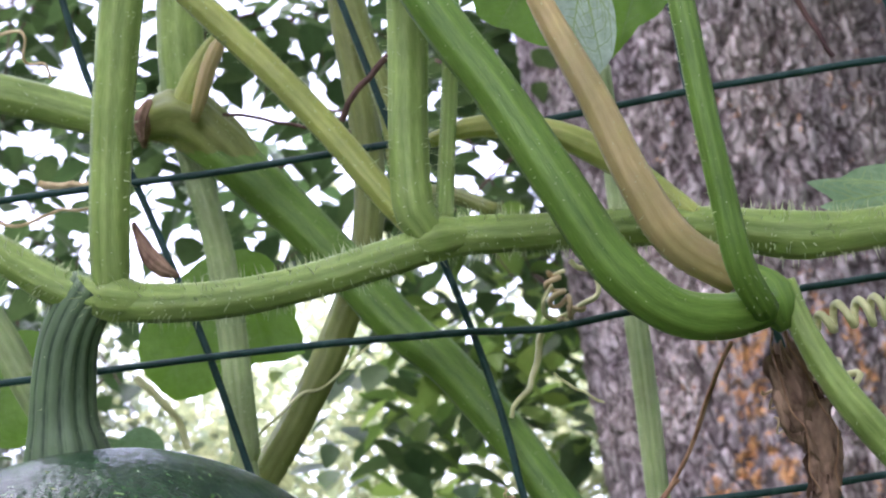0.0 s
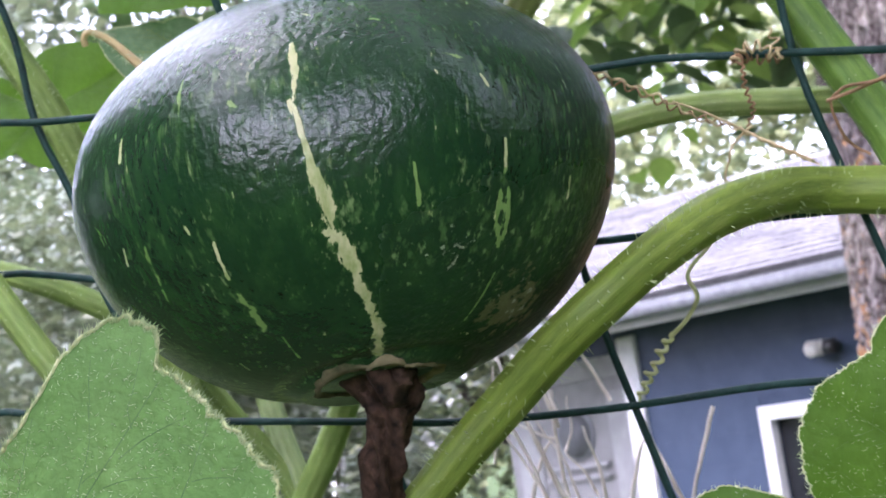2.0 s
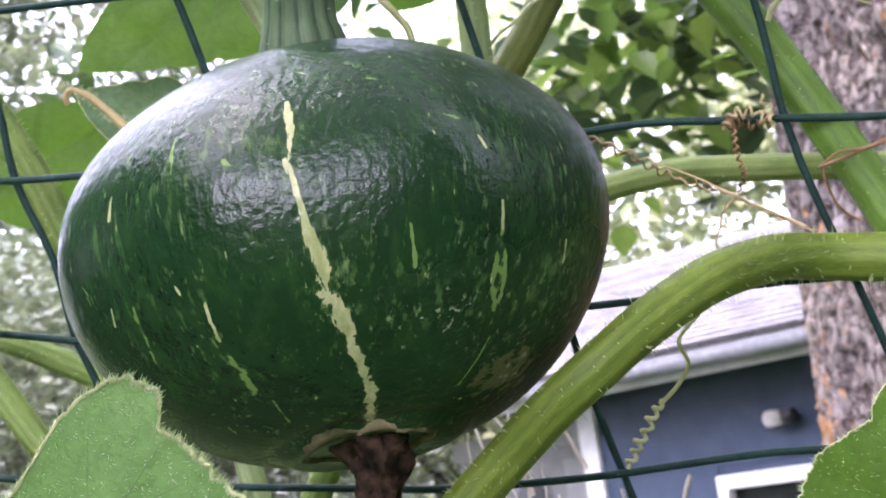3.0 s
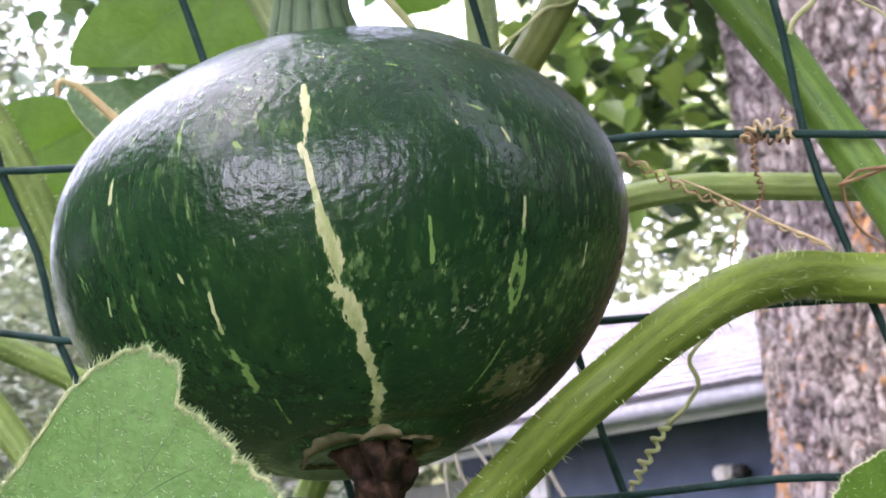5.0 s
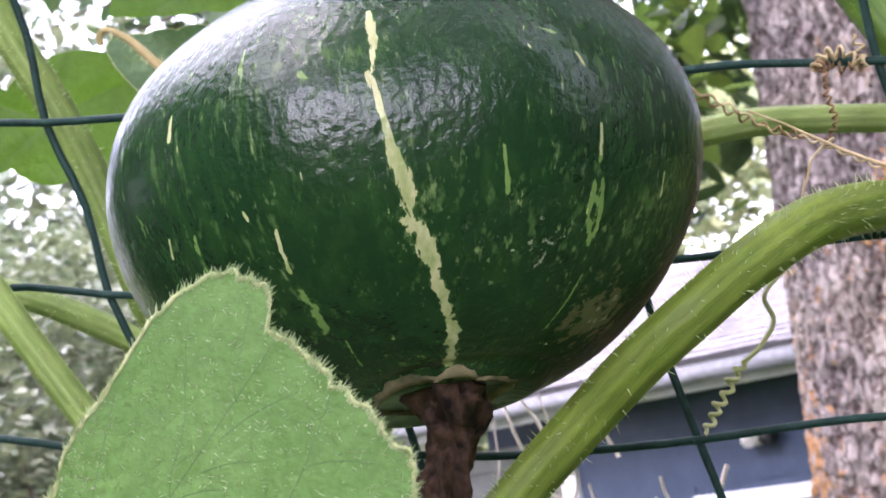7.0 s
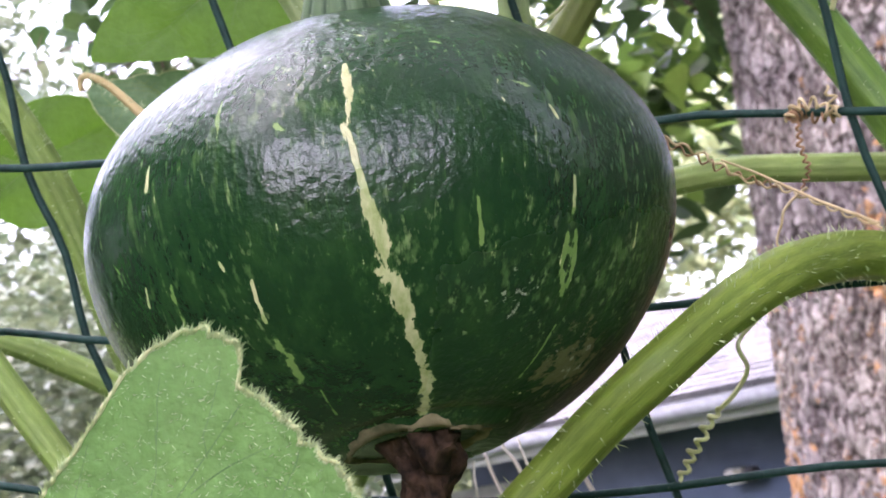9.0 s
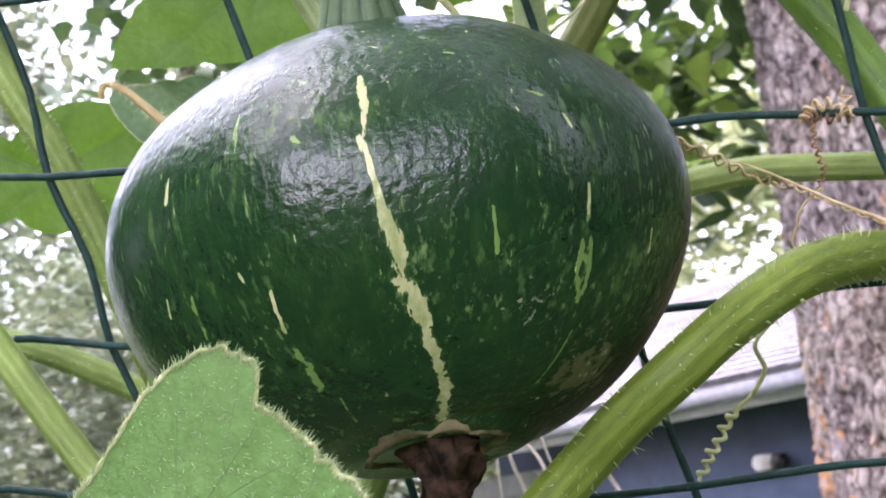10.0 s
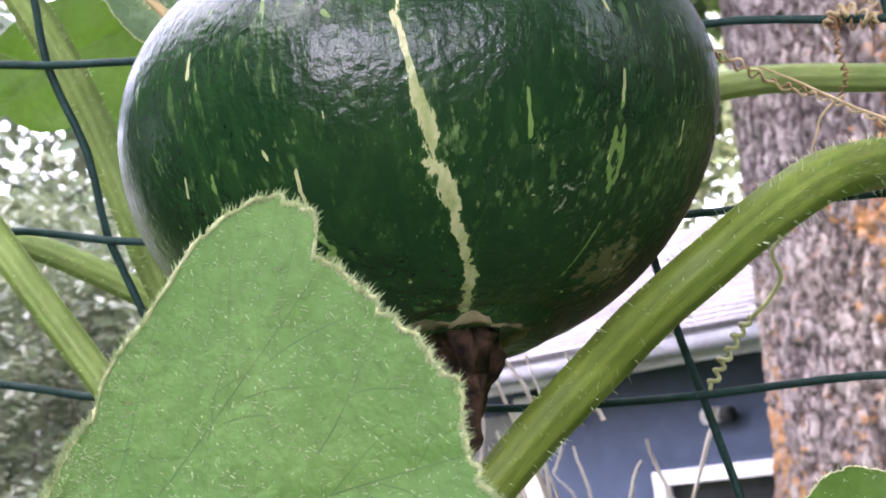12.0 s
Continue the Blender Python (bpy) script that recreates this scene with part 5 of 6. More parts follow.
# ---- vine behind the trellis that comes through on one side ----
back_vine = thing("squash_vine", (0.15, 0.0, 1.68), "thick ridged squash vine threaded through the wire trellis", "vine")
stem("vine_stem", [(0.0650, 0.0116, 1.8423, 0.00642), (0.0709, 0.0127, 1.8325, 0.00764), (0.0865, 0.0147, 1.8152, 0.00753), (0.1057, 0.0177, 1.7891, 0.00705), (0.1253, 0.0202, 1.7578, 0.00692), (0.1380, 0.0200, 1.7420, 0.00650), (0.1523, 0.0198, 1.7176, 0.00615), (0.1650, 0.0168, 1.6911, 0.00600), (0.1748, 0.0112, 1.6690, 0.00620), (0.1821, 0.0050, 1.6528, 0.00680), (0.1948, 0.0029, 1.6366, 0.00647), (0.2166, 0.0051, 1.6165, 0.00621)], STEM_DEEP, back_vine, "", 1100, (0.0006, 0.0018), seed=20)
stem("leaf_stalk", [(0.1850, 0.0035, 1.6480, 0.00660), (0.1598, 0.0031, 1.6524, 0.00615), (0.1465, -0.0091, 1.6530, 0.00611), (0.1304, -0.0366, 1.6473, 0.00583), (0.1159, -0.0537, 1.6385, 0.00556), (0.1026, -0.0607, 1.6292, 0.00545), (0.0890, -0.0577, 1.6203, 0.00549), (0.0740, -0.0524, 1.6091, 0.00545), (0.0612, -0.0512, 1.5985, 0.00536), (0.0471, -0.0517, 1.5856, 0.00513), (0.0335, -0.0552, 1.5723, 0.00487)], STEM_ARCH, back_vine, "thick arching green leaf stalk", 2000, (0.0012, 0.0030), seed=21, base=0.00015)
stem("leaf_stalk", [(0.0674, 0.0432, 1.6801, 0.00395), (0.0950, 0.0425, 1.6861, 0.00392), (0.1215, 0.0413, 1.6882, 0.00389), (0.1544, 0.0418, 1.6839, 0.00387), (0.1969, 0.0425, 1.6769, 0.00388), (0.2319, 0.0393, 1.6698, 0.00370)], STEM_LIGHT, back_vine, "", 1100, (0.0006, 0.0016), seed=22)
stem("leaf_stalk", [(0.2041, 0.0406, 1.8354, 0.00314), (0.2010, 0.0450, 1.7964, 0.00344), (0.1974, 0.0491, 1.7433, 0.00372), (0.1941, 0.0515, 1.7044, 0.00367), (0.1923, 0.0518, 1.6844, 0.00330), (0.1921, 0.0489, 1.6745, 0.00293)], STEM_PALE, back_vine, "pale green upright leaf stalk", 1300, (0.0006, 0.0016), seed=23)
stem("leaf_stalk", [(0.0649, 0.0234, 1.8534, 0.00414), (0.0687, 0.0268, 1.8236, 0.00426), (0.0724, 0.0308, 1.7889, 0.00455), (0.0705, 0.0364, 1.7309, 0.00447), (0.0691, 0.0365, 1.7302, 0.00432), (0.0693, 0.0385, 1.7126, 0.00430), (0.0682, 0.0418, 1.6833, 0.00411)], STEM_PALE, back_vine, "pale bristly leaf stalk", 2200, (0.0012, 0.0026), seed=24, base=0.00015)
stem("leaf_stalk", [(0.1251, 0.0378, 1.9037, 0.00493), (0.1235, 0.0420, 1.8671, 0.00502), (0.1232, 0.0466, 1.8271, 0.00510), (0.1178, 0.0490, 1.7967, 0.00503), (0.1061, 0.0499, 1.7718, 0.00516), (0.0887, 0.0509, 1.7450, 0.00513), (0.0704, 0.0514, 1.7226, 0.00512), (0.0574, 0.0502, 1.7067, 0.00492)], STEM_OLIVE, back_vine, "olive brown leaf stalk", 600, (0.0006, 0.0014), seed=25)
stem("knuckle", [(0.0540, 0.0107, 1.8326, 0.00109), (0.0584, 0.0105, 1.8343, 0.00511), (0.0645, 0.0104, 1.8356, 0.00874), (0.0714, 0.0105, 1.8348, 0.01040), (0.0782, 0.0122, 1.8285, 0.00900), (0.0858, 0.0145, 1.8168, 0.00720), (0.0950, 0.0160, 1.8040, 0.00300)], STEM_OLIVE, back_vine, "brownish green swollen joint", 2600, (0.0004, 0.0010), seed=26, groove=0.05, lump=0.25)
stem("leaf_stalk", [(0.0830, 0.0018, 1.9113, 0.00723), (0.0769, 0.0052, 1.8811, 0.00727), (0.0737, 0.0078, 1.8586, 0.00736), (0.0723, 0.0101, 1.8380, 0.00727)], STEM, back_vine, "", 1300, seed=27)
stem("vine_stem", [(-0.0321, 0.0014, 1.8702, 0.00600), (-0.0066, 0.0024, 1.8618, 0.00607), (0.0145, 0.0043, 1.8537, 0.00617), (0.0317, 0.0062, 1.8457, 0.00610), (0.0487, 0.0081, 1.8376, 0.00548), (0.0605, 0.0106, 1.8340, 0.00510)], STEM, back_vine, "", 1300, seed=28)
stem("leaf_stalk", [(-0.0980, 0.0149, 1.7958, 0.00513), (-0.0873, 0.0184, 1.7654, 0.00502), (-0.0792, 0.0208, 1.7441, 0.00494), (-0.0694, 0.0231, 1.7236, 0.00505), (-0.0607, 0.0270, 1.6987, 0.00499), (-0.0514, 0.0318, 1.6649, 0.00495), (-0.0417, 0.0355, 1.6330, 0.00459), (-0.0333, 0.0372, 1.6000, 0.00441)], STEM, back_vine, "", 2600, (0.001, 0.0022), seed=29, base=0.00015)
stem("leaf_stalk", [(-0.0988, -0.0148, 1.7032, 0.00430), (-0.0801, -0.0166, 1.6750, 0.00417), (-0.0648, -0.0189, 1.6511, 0.00406), (-0.0485, -0.0201, 1.6259, 0.00398), (-0.0333, -0.0193, 1.6016, 0.00378)], STEM, back_vine, "", 1200, (0.0006, 0.0016), seed=30)
stem("leaf_stalk", [(-0.1163, 0.0377, 1.6839, 0.00352), (-0.0922, 0.0389, 1.6738, 0.00362), (-0.0721, 0.0401, 1.6632, 0.00391), (-0.0510, 0.0417, 1.6494, 0.00368), (-0.0308, 0.0436, 1.6320, 0.00331)], STEM, back_vine, "", 1500, (0.001, 0.002), seed=31)
stem("leaf_stalk", [(-0.0467, 0.0528, 1.6400, 0.00309), (-0.0392, 0.0542, 1.6278, 0.00362), (-0.0305, 0.0557, 1.6141, 0.00378), (-0.0200, 0.0553, 1.6000, 0.00375), (-0.0156, 0.0550, 1.5855, 0.00356)], STEM, back_vine, "", 1500, (0.001, 0.002), seed=32)
stem("leaf_stalk", [(0.1282, 0.0251, 1.8832, 0.00381), (0.1296, 0.0278, 1.8590, 0.00375), (0.1339, 0.0311, 1.8307, 0.00369), (0.1349, 0.0339, 1.8056, 0.00346), (0.1492, 0.0249, 1.7963, 0.00267), (0.1624, 0.0162, 1.7847, 0.00226)], STEM_OLIVE, back_vine, "", 900, (0.001, 0.002), seed=33)
stem("bud_sheath", [(0.0888, -0.0039, 1.8545, 0.00045), (0.0855, -0.0025, 1.8516, 0.00215), (0.0800, 0.0002, 1.8458, 0.00341), (0.0751, 0.0029, 1.8393, 0.00413), (0.0707, 0.0070, 1.8303, 0.00540)], STEM_YELLOW, back_vine, "yellow pointed bud sheath", 900, (0.0006, 0.0012), seed=34)
stem("dry_sheath", [(0.0628, 0.0039, 1.8396, 0.00145), (0.0608, 0.0033, 1.8363, 0.00234), (0.0590, 0.0037, 1.8322, 0.00252), (0.0579, 0.0074, 1.8261, 0.00072)], DRY, back_vine, "brown papery dried sheath", 0, groove=0.12, lump=0.5)
stem("bud_sheath", [(0.0912, -0.0095, 1.8509, 0.00044), (0.0883, -0.0090, 1.8468, 0.00229), (0.0843, -0.0074, 1.8411, 0.00247), (0.0807, -0.0055, 1.8339, 0.00229), (0.0765, -0.0008, 1.8278, 0.00124)], STEM_TAN, back_vine, "orange-tan pointed sheath", 900, (0.0006, 0.0012), seed=40)
stem("dry_bud", [(0.0548, -0.0054, 1.7971, 0.00069), (0.0564, -0.0047, 1.7915, 0.00155), (0.0583, -0.0041, 1.7858, 0.00258), (0.0621, -0.0035, 1.7810, 0.00240), (0.0662, -0.0032, 1.7784, 0.00051)], DRY, back_vine, "withered straw-brown flower bud", 0, groove=0.18, lump=0.5)
stem("leaf_stalk", [(-0.0253, 0.0582, 1.6367, 0.00343), (-0.0235, 0.0596, 1.6245, 0.00397), (-0.0205, 0.0581, 1.6108, 0.00413), (-0.0162, 0.0558, 1.5960, 0.00410), (-0.0148, 0.0556, 1.5800, 0.00392)], STEM_PALE, back_vine, "", 900, (0.0006, 0.0012), seed=35)
stem("leaf_stalk", [(0.0115, 0.0488, 1.6307, 0.00348), (0.0052, 0.0500, 1.6202, 0.00419), (-0.0042, 0.0517, 1.6051, 0.00440), (-0.0155, 0.0536, 1.5891, 0.00444), (-0.0251, 0.0554, 1.5727, 0.00431)], STEM, back_vine, "", 900, (0.0006, 0.0014), seed=37)
stem("leaf_stalk", [(-0.0180, 0.0038, 1.8224, 0.00544), (-0.0087, 0.0063, 1.8004, 0.00535), (0.0033, 0.0108, 1.7787, 0.00510), (0.0127, 0.0156, 1.7542, 0.00469), (0.0210, 0.0200, 1.7337, 0.00431)], STEM_PALE, back_vine, "", 900, (0.0006, 0.0012), seed=36)

# ---- leaves ----
# veins of the near leaf, coloured groove-dark: angle and share of the radius at both ends, half width
FRONT_VEINS = [(12.5, 0.02, 11.2, 0.98, 0.00017), (41.5, 0.02, 46.0, 0.96, 0.00016), (66.0, 0.02, 69.5, 0.92, 0.00012),
               (43.3, 0.70, 37.5, 0.93, 0.00011), (21.5, 0.64, 34.3, 0.97, 0.00013), (42.0, 0.46, 57.0, 0.74, 0.00011),
               (11.3, 0.76, 3.5, 0.90, 0.00011), (11.6, 0.54, 2.0, 0.70, 0.00010), (11.4, 0.62, 19.0, 0.80, 0.00010),
               (42.0, 0.60, 33.0, 0.74, 0.00009), (42.0, 0.52, 34.0, 0.62, 0.00009), (45.0, 0.80, 52.0, 0.93, 0.00009),
               (67.0, 0.40, 80.0, 0.66, 0.00009), (27.5, 0.80, 22.0, 0.93, 0.00009), (11.4, 0.86, 16.5, 0.96, 0.00009),
               (48.0, 0.58, 44.5, 0.66, 0.00008), (30.5, 0.88, 36.0, 0.86, 0.00008), (55.0, 0.70, 60.0, 0.88, 0.00009)]
squash_leaf((0.0211, -0.2129, 1.5828), [(-158.8, 0.0099), (-140.3, 0.0207), (-87.1, 0.0317), (-37, 0.0465), (-10.5, 0.0612), (-3.5, 0.0557), (6.4, 0.0516), (15, 0.0517), (20.3, 0.0524), (24.7, 0.0523), (30.1, 0.0513), (40.8, 0.0502), (44, 0.0502), (48.1, 0.0495), (49.2, 0.0516), (52, 0.0541), (54.7, 0.0541), (57.8, 0.0535), (60.5, 0.0518), (62.1, 0.0496), (64.2, 0.0471), (66.4, 0.0442), (68.8, 0.0386), (72.1, 0.0334), (76.2, 0.0292), (80.7, 0.0248), (82.9, 0.0204), (92.5, 0.0172), (104.1, 0.0136), (142.6, 0.0070)], LEAF, "broad pale green squash leaf with a notched downy rim", tilt=(0.0, 0.12), cup=0.02, wave=0.0016, hairs=6500, fringe=6500, vein_mat=VEIN_GROOVE_SHADE, vein_angles=(11.4, 42.5, 68.5), seed=1, teeth=0.025, rim=0.00034, veins=FRONT_VEINS)
squash_leaf((0.1778, -0.0656, 1.5751), [(-171.5, 0.0308), (-111.4, 0.0263), (-37.7, 0.0285), (37.9, 0.0465), (59.5, 0.0554), (79.3, 0.0596), (87.5, 0.0591), (94.2, 0.0549), (100.3, 0.051), (104.2, 0.0444), (114.0, 0.0407), (118.0, 0.0381), (126.3, 0.0391), (138.4, 0.0411), (145.1, 0.0408), (151.0, 0.0403), (163.2, 0.0376)], LEAF_LIT, "bright green squash leaf with a lobed rim", tilt=(0.15, -0.2), cup=0.1, wave=0.003, hairs=1500, fringe=900, vein_mat=VEIN_LIT, vein_angles=(100, 140, 175, 60), seed=2, teeth=0.015, width=0.0003)
squash_leaf((0.1275, -0.0781, 1.5518), [(-155.2, 0.0201), (-82.9, 0.0162), (-6.7, 0.0148), (35.7, 0.0234), (69.0, 0.0284), (84.0, 0.0303), (95.6, 0.0319), (105.9, 0.0317), (114.5, 0.0298), (127.8, 0.0253), (157.7, 0.0197)], LEAF_LIT, "rounded bright green squash leaf", tilt=(0.1, 0.1), cup=0.1, hairs=600, fringe=500, vein_mat=VEIN_LIT, vein_angles=(70, 110, 150), seed=3, width=0.0003)
squash_leaf((-0.0258, -0.1862, 1.6178), [(-143.3, 0.0312), (-108.2, 0.0345), (-81.3, 0.0304), (-59.3, 0.0273), (-45.3, 0.0238), (-37.1, 0.023), (-28.1, 0.0227), (-20.0, 0.0214), (-6.4, 0.0214), (7.3, 0.0213), (14.5, 0.0236), (21.1, 0.0237), (29.8, 0.024), (32.8, 0.0267), (37.7, 0.0316), (42.7, 0.0327), (44.5, 0.0349), (49.0, 0.0371), (53.7, 0.0377), (58.9, 0.0385), (64.0, 0.0397), (70.5, 0.0427), (80.4, 0.0431), (97.3, 0.0391), (129.7, 0.0312), (173.6, 0.0263)], LEAF, "broad pale green squash leaf with a notched downy rim", tilt=(0.05, 0.05), cup=0.02, wave=0.0016, hairs=1200, fringe=1400, vein_angles=(10, 45, 75, -30, 150), seed=15, teeth=0.02, width=0.0008)
squash_leaf((-0.0105, 0.057, 1.7796), [(-174.8, 0.0433), (-166.3, 0.0518), (-158.4, 0.057), (-149.6, 0.0462), (-132.0, 0.0336), (-100.7, 0.0266), (-68.3, 0.0287), (-20.3, 0.0197), (31.6, 0.017), (93.8, 0.0116), (145.1, 0.0199), (164.2, 0.0285), (174.6, 0.0348)], LEAF_LIT, "squash leaf glowing yellow-green against the sky", tilt=(0.1, 0.2), cup=0.15, wave=0.003, vein_mat=VEIN_LIT, vein_angles=(-150, 170, -110), seed=4, width=0.0003)
squash_leaf((0.0737, 0.0554, 1.7941), [(-171.2, 0.0372), (-157.6, 0.0442), (-146.5, 0.0464), (-129.6, 0.0469), (-114.1, 0.0394), (-106.8, 0.034), (-89.6, 0.0299), (-60.9, 0.0343), (-48.7, 0.0234), (-3.6, 0.0118), (58.1, 0.0094), (117.6, 0.0105), (161.2, 0.0204), (171.3, 0.0259)], LEAF_LIT, "squash leaf glowing yellow-green against the sky", tilt=(-0.1, 0.2), cup=0.15, wave=0.003, vein_mat=VEIN_LIT, vein_angles=(-110, -80, -50, -140), seed=5, width=0.0003)
squash_leaf((-0.0993, 0.087, 1.737), [(-165.3, 0.0394), (-140.0, 0.0191), (-66.8, 0.0209), (-50.9, 0.0336), (-40.6, 0.0381), (-20.3, 0.044), (8.5, 0.0397), (27.9, 0.0322), (49.2, 0.028), (66.6, 0.0241), (98.3, 0.0179), (133.7, 0.0184), (150.3, 0.0415), (152.0, 0.0279), (158.1, 0.0561), (178.0, 0.0553)], LEAF_LIT, "broad dark green squash leaf behind the wire", tilt=(0.05, 0.1), cup=0.1, wave=0.004, vein_mat=VEIN_LIT, vein_angles=(20, 70, 150, -40, -150), seed=6, width=0.0003)
squash_leaf((-0.042, 0.0761, 1.745), [(-159.8, 0.021), (-127.3, 0.0178), (-66.4, 0.0194), (-8.6, 0.015), (35.7, 0.01), (120.3, 0.0131), (145.2, 0.0219), (156.8, 0.0332), (161.8, 0.0337), (179.3, 0.0267)], LEAF_GREY, "small grey-green squash leaf turned underside out", tilt=(0.0, 0.1), cup=0.1, vein_angles=(170, 200, 140), seed=7, width=0.0006, fringe=200, rim=0.00016)
squash_leaf((0.185, -0.0253, 1.8398), [(-150.9, 0.0182), (-118.0, 0.0166), (-81.8, 0.0225), (-65.5, 0.0156), (-11.2, 0.0083), (79.2, 0.0092), (143.6, 0.0129)], LEAF_LIT, "green squash leaf hanging above the vine", tilt=(0.1, 0.1), cup=0.1, wave=0.002, vein_mat=VEIN_LIT, vein_angles=(-90, -60, -130), seed=8, width=0.0003)
squash_leaf((0.2009, -0.0356, 1.8326), [(-137.8, 0.0121), (-116.1, 0.02), (-101.4, 0.0262), (-92.6, 0.031), (-82.4, 0.0267), (-70.2, 0.0184), (-50.9, 0.0083), (78.6, 0.0071), (168.8, 0.008)], LEAF_PALE, "squash leaf turned with its pale underside out", tilt=(0.1, 0.1), cup=0.1, wave=0.002, vein_angles=(-90, -70, -110), seed=12, width=0.0006)
squash_leaf((0.2197, -0.022, 1.8369), [(-169.4, 0.0098), (-120.7, 0.0304), (-115.2, 0.025), (-106.9, 0.019), (-72.8, 0.0134), (-11.2, 0.0132), (78.0, 0.011)], LEAF_LIT, "green squash leaf hanging above the vine", tilt=(0.1, 0.1), cup=0.1, wave=0.002, vein_mat=VEIN_LIT, vein_angles=(-90, -120, -60), seed=13, width=0.0003)
squash_leaf((0.2813, -0.0205, 1.7537), [(-179.1, 0.0312), (-156.3, 0.0153), (-71.6, 0.0146), (2.7, 0.0274), (64.7, 0.0182), (131.9, 0.0128), (162.2, 0.0234), (166.7, 0.0331), (170.6, 0.0307), (178.8, 0.026)], LEAF_GREY, "blue-green squash leaf with a wavy rim", tilt=(0.3, 0.6), cup=0.1, vein_angles=(180, 160, 200), seed=9, width=0.0007)
squash_leaf((0.0284, 0.0762, 1.744), [(-142.9, 0.0234), (-125.6, 0.0211), (-96.9, 0.0153), (11.3, 0.0054), (91.4, 0.0118), (133.3, 0.0111), (143.3, 0.0167), (160.0, 0.0209), (170.5, 0.022)], LEAF_GREY, "pale folded squash leaf behind the wire", tilt=(0.5, 0.1), cup=0.1, vein_angles=(180, 150, 210), seed=10, width=0.0005)

# ---- tendrils and dry pieces ----
STEM_TAN_PLAIN = plain_mat("peach_shoot", (0.40, 0.30, 0.12), (0.56, 0.45, 0.22), 90, 0.5, 0.3, 0.2, 0.0004)


def dry_leaf(ctrl):
    """A shrivelled leaf: crumpled sheets folded round a hanging midrib, with torn edges and holes."""
    rnd = random.Random(5)
    path = spline(ctrl, 0.0008)
    tang, s, b = frames(path)
    n, across = len(path), 22
    vs, fs = [], []
    for sheet in range(5):
        turn, shift = sheet * 1.3, Vector((sheet * 3.1, sheet * 1.7, 0))
        first, last = int(n * rnd.uniform(0.0, 0.12)), int(n * rnd.uniform(0.78, 1.0))
        o = len(vs)
        for i in range(first, last):
            for k in range(across + 1):
                v = 2 * k / across - 1
                q = Vector((v * 1.5, i * 0.045, sheet)) + shift
                fold = turn + v * 1.7 + 1.3 * noise.noise(q * 0.9)
                wide = path[i, 3] * (0.45 + 0.75 * abs(v) ** 0.7) * (1 + 0.5 * noise.noise(q * 1.7) + 0.3 * noise.noise(q * 4.1) + 0.12 * noise.noise(q * 11))
                drop = 0.0011 * noise.noise(q * 2.6 + Vector((0, 0, 9)))
                vs.append(tuple(path[i, :3] + wide * (math.cos(fold) * s[i] + 0.75 * math.sin(fold) * b[i]) + drop * tang[i]))
        for i in range(last - first - 1):
            for k in range(across):
                q = Vector((k * 0.28, i * 0.06, sheet * 5))
                if noise.noise(q) + 0.5 * noise.noise(q * 2.7) > 0.34:
                    continue
                c = o + i * (across + 1) + k
                fs.append((c, c + 1, c + across + 2, c + across + 1))
    tagged(quick("dry_leaf", vs, fs, DRY), "shrivelled brown dead leaf hanging from the vine", "leaf")


tagged(coil([(0.1283, -0.0135, 1.6476), (0.1250, -0.0059, 1.6426), (0.1181, -0.0002, 1.6369), (0.1191, 0.0025, 1.6306), (0.1152, 0.0051, 1.6255), (0.1104, 0.0066, 1.6216)], 0.6, 0.0002, 0.00055, TENDRIL_GREEN, "tendril", None, "thin yellow-green tendril hanging from an arching stalk", taper=1.2), category="tendril")
tagged(coil([(0.1107, 0.0065, 1.6221), (0.1076, 0.0079, 1.6187), (0.1044, 0.0094, 1.6147), (0.1009, 0.0109, 1.6101), (0.0980, 0.0124, 1.6059)], 6.5, 0.00115, 0.00066, TENDRIL_GREEN, "tendril", None, "yellow-green tendril coiled like a spring beside the wire", taper=0.8), category="tendril")
tagged(coil([(0.1211, 0.0055, 1.6842), (0.1261, 0.0058, 1.6817), (0.1365, 0.0036, 1.6743), (0.1459, -0.0025, 1.6663), (0.1552, -0.0118, 1.6590)], 0.7, 0.0003, 0.0003, TENDRIL, "tendril", None, "straw-coloured tendril stretched from the vine", taper=2.0), category="tendril")
tagged(coil([(0.0951, 0.0018, 1.6985), (0.0964, 0.0020, 1.6968), (0.0984, 0.0021, 1.6962)], 4, 0.0016, 0.0006, TENDRIL, "tendril", None, "straw tendril wound round the wire beside the squash", taper=1.0), category="tendril")
tagged(coil([(0.0928, 0.0027, 1.7000), (0.1040, 0.0082, 1.6954), (0.1182, 0.0113, 1.6865), (0.1265, 0.0121, 1.6793), (0.1355, 0.0105, 1.6752), (0.1441, 0.0052, 1.6686), (0.1565, -0.0047, 1.6589)], 16, 0.0006, 0.0004, TENDRIL, "tendril", None, "straw-coloured twisted tendril strung along the trellis", taper=0.7), category="tendril")
tagged(coil([(0.0925, 0.0028, 1.6985), (0.1050, 0.0104, 1.6939), (0.1222, 0.0127, 1.6827), (0.1370, 0.0106, 1.6749)], 13, 0.0009, 0.00036, TENDRIL_BROWN, "tendril", None, "dry brown kinked tendril strung along the trellis", taper=0.7), category="tendril")
tagged(coil([(0.1383, 0.0027, 1.6908), (0.1421, 0.0024, 1.6940), (0.1467, 0.0024, 1.6938), (0.1508, 0.0037, 1.6909), (0.1499, 0.0029, 1.6981)], 9, 0.0014, 0.00046, TENDRIL, "tendril", None, "dry straw-coloured tendril knotted tightly round the wire", taper=0.7), category="tendril")
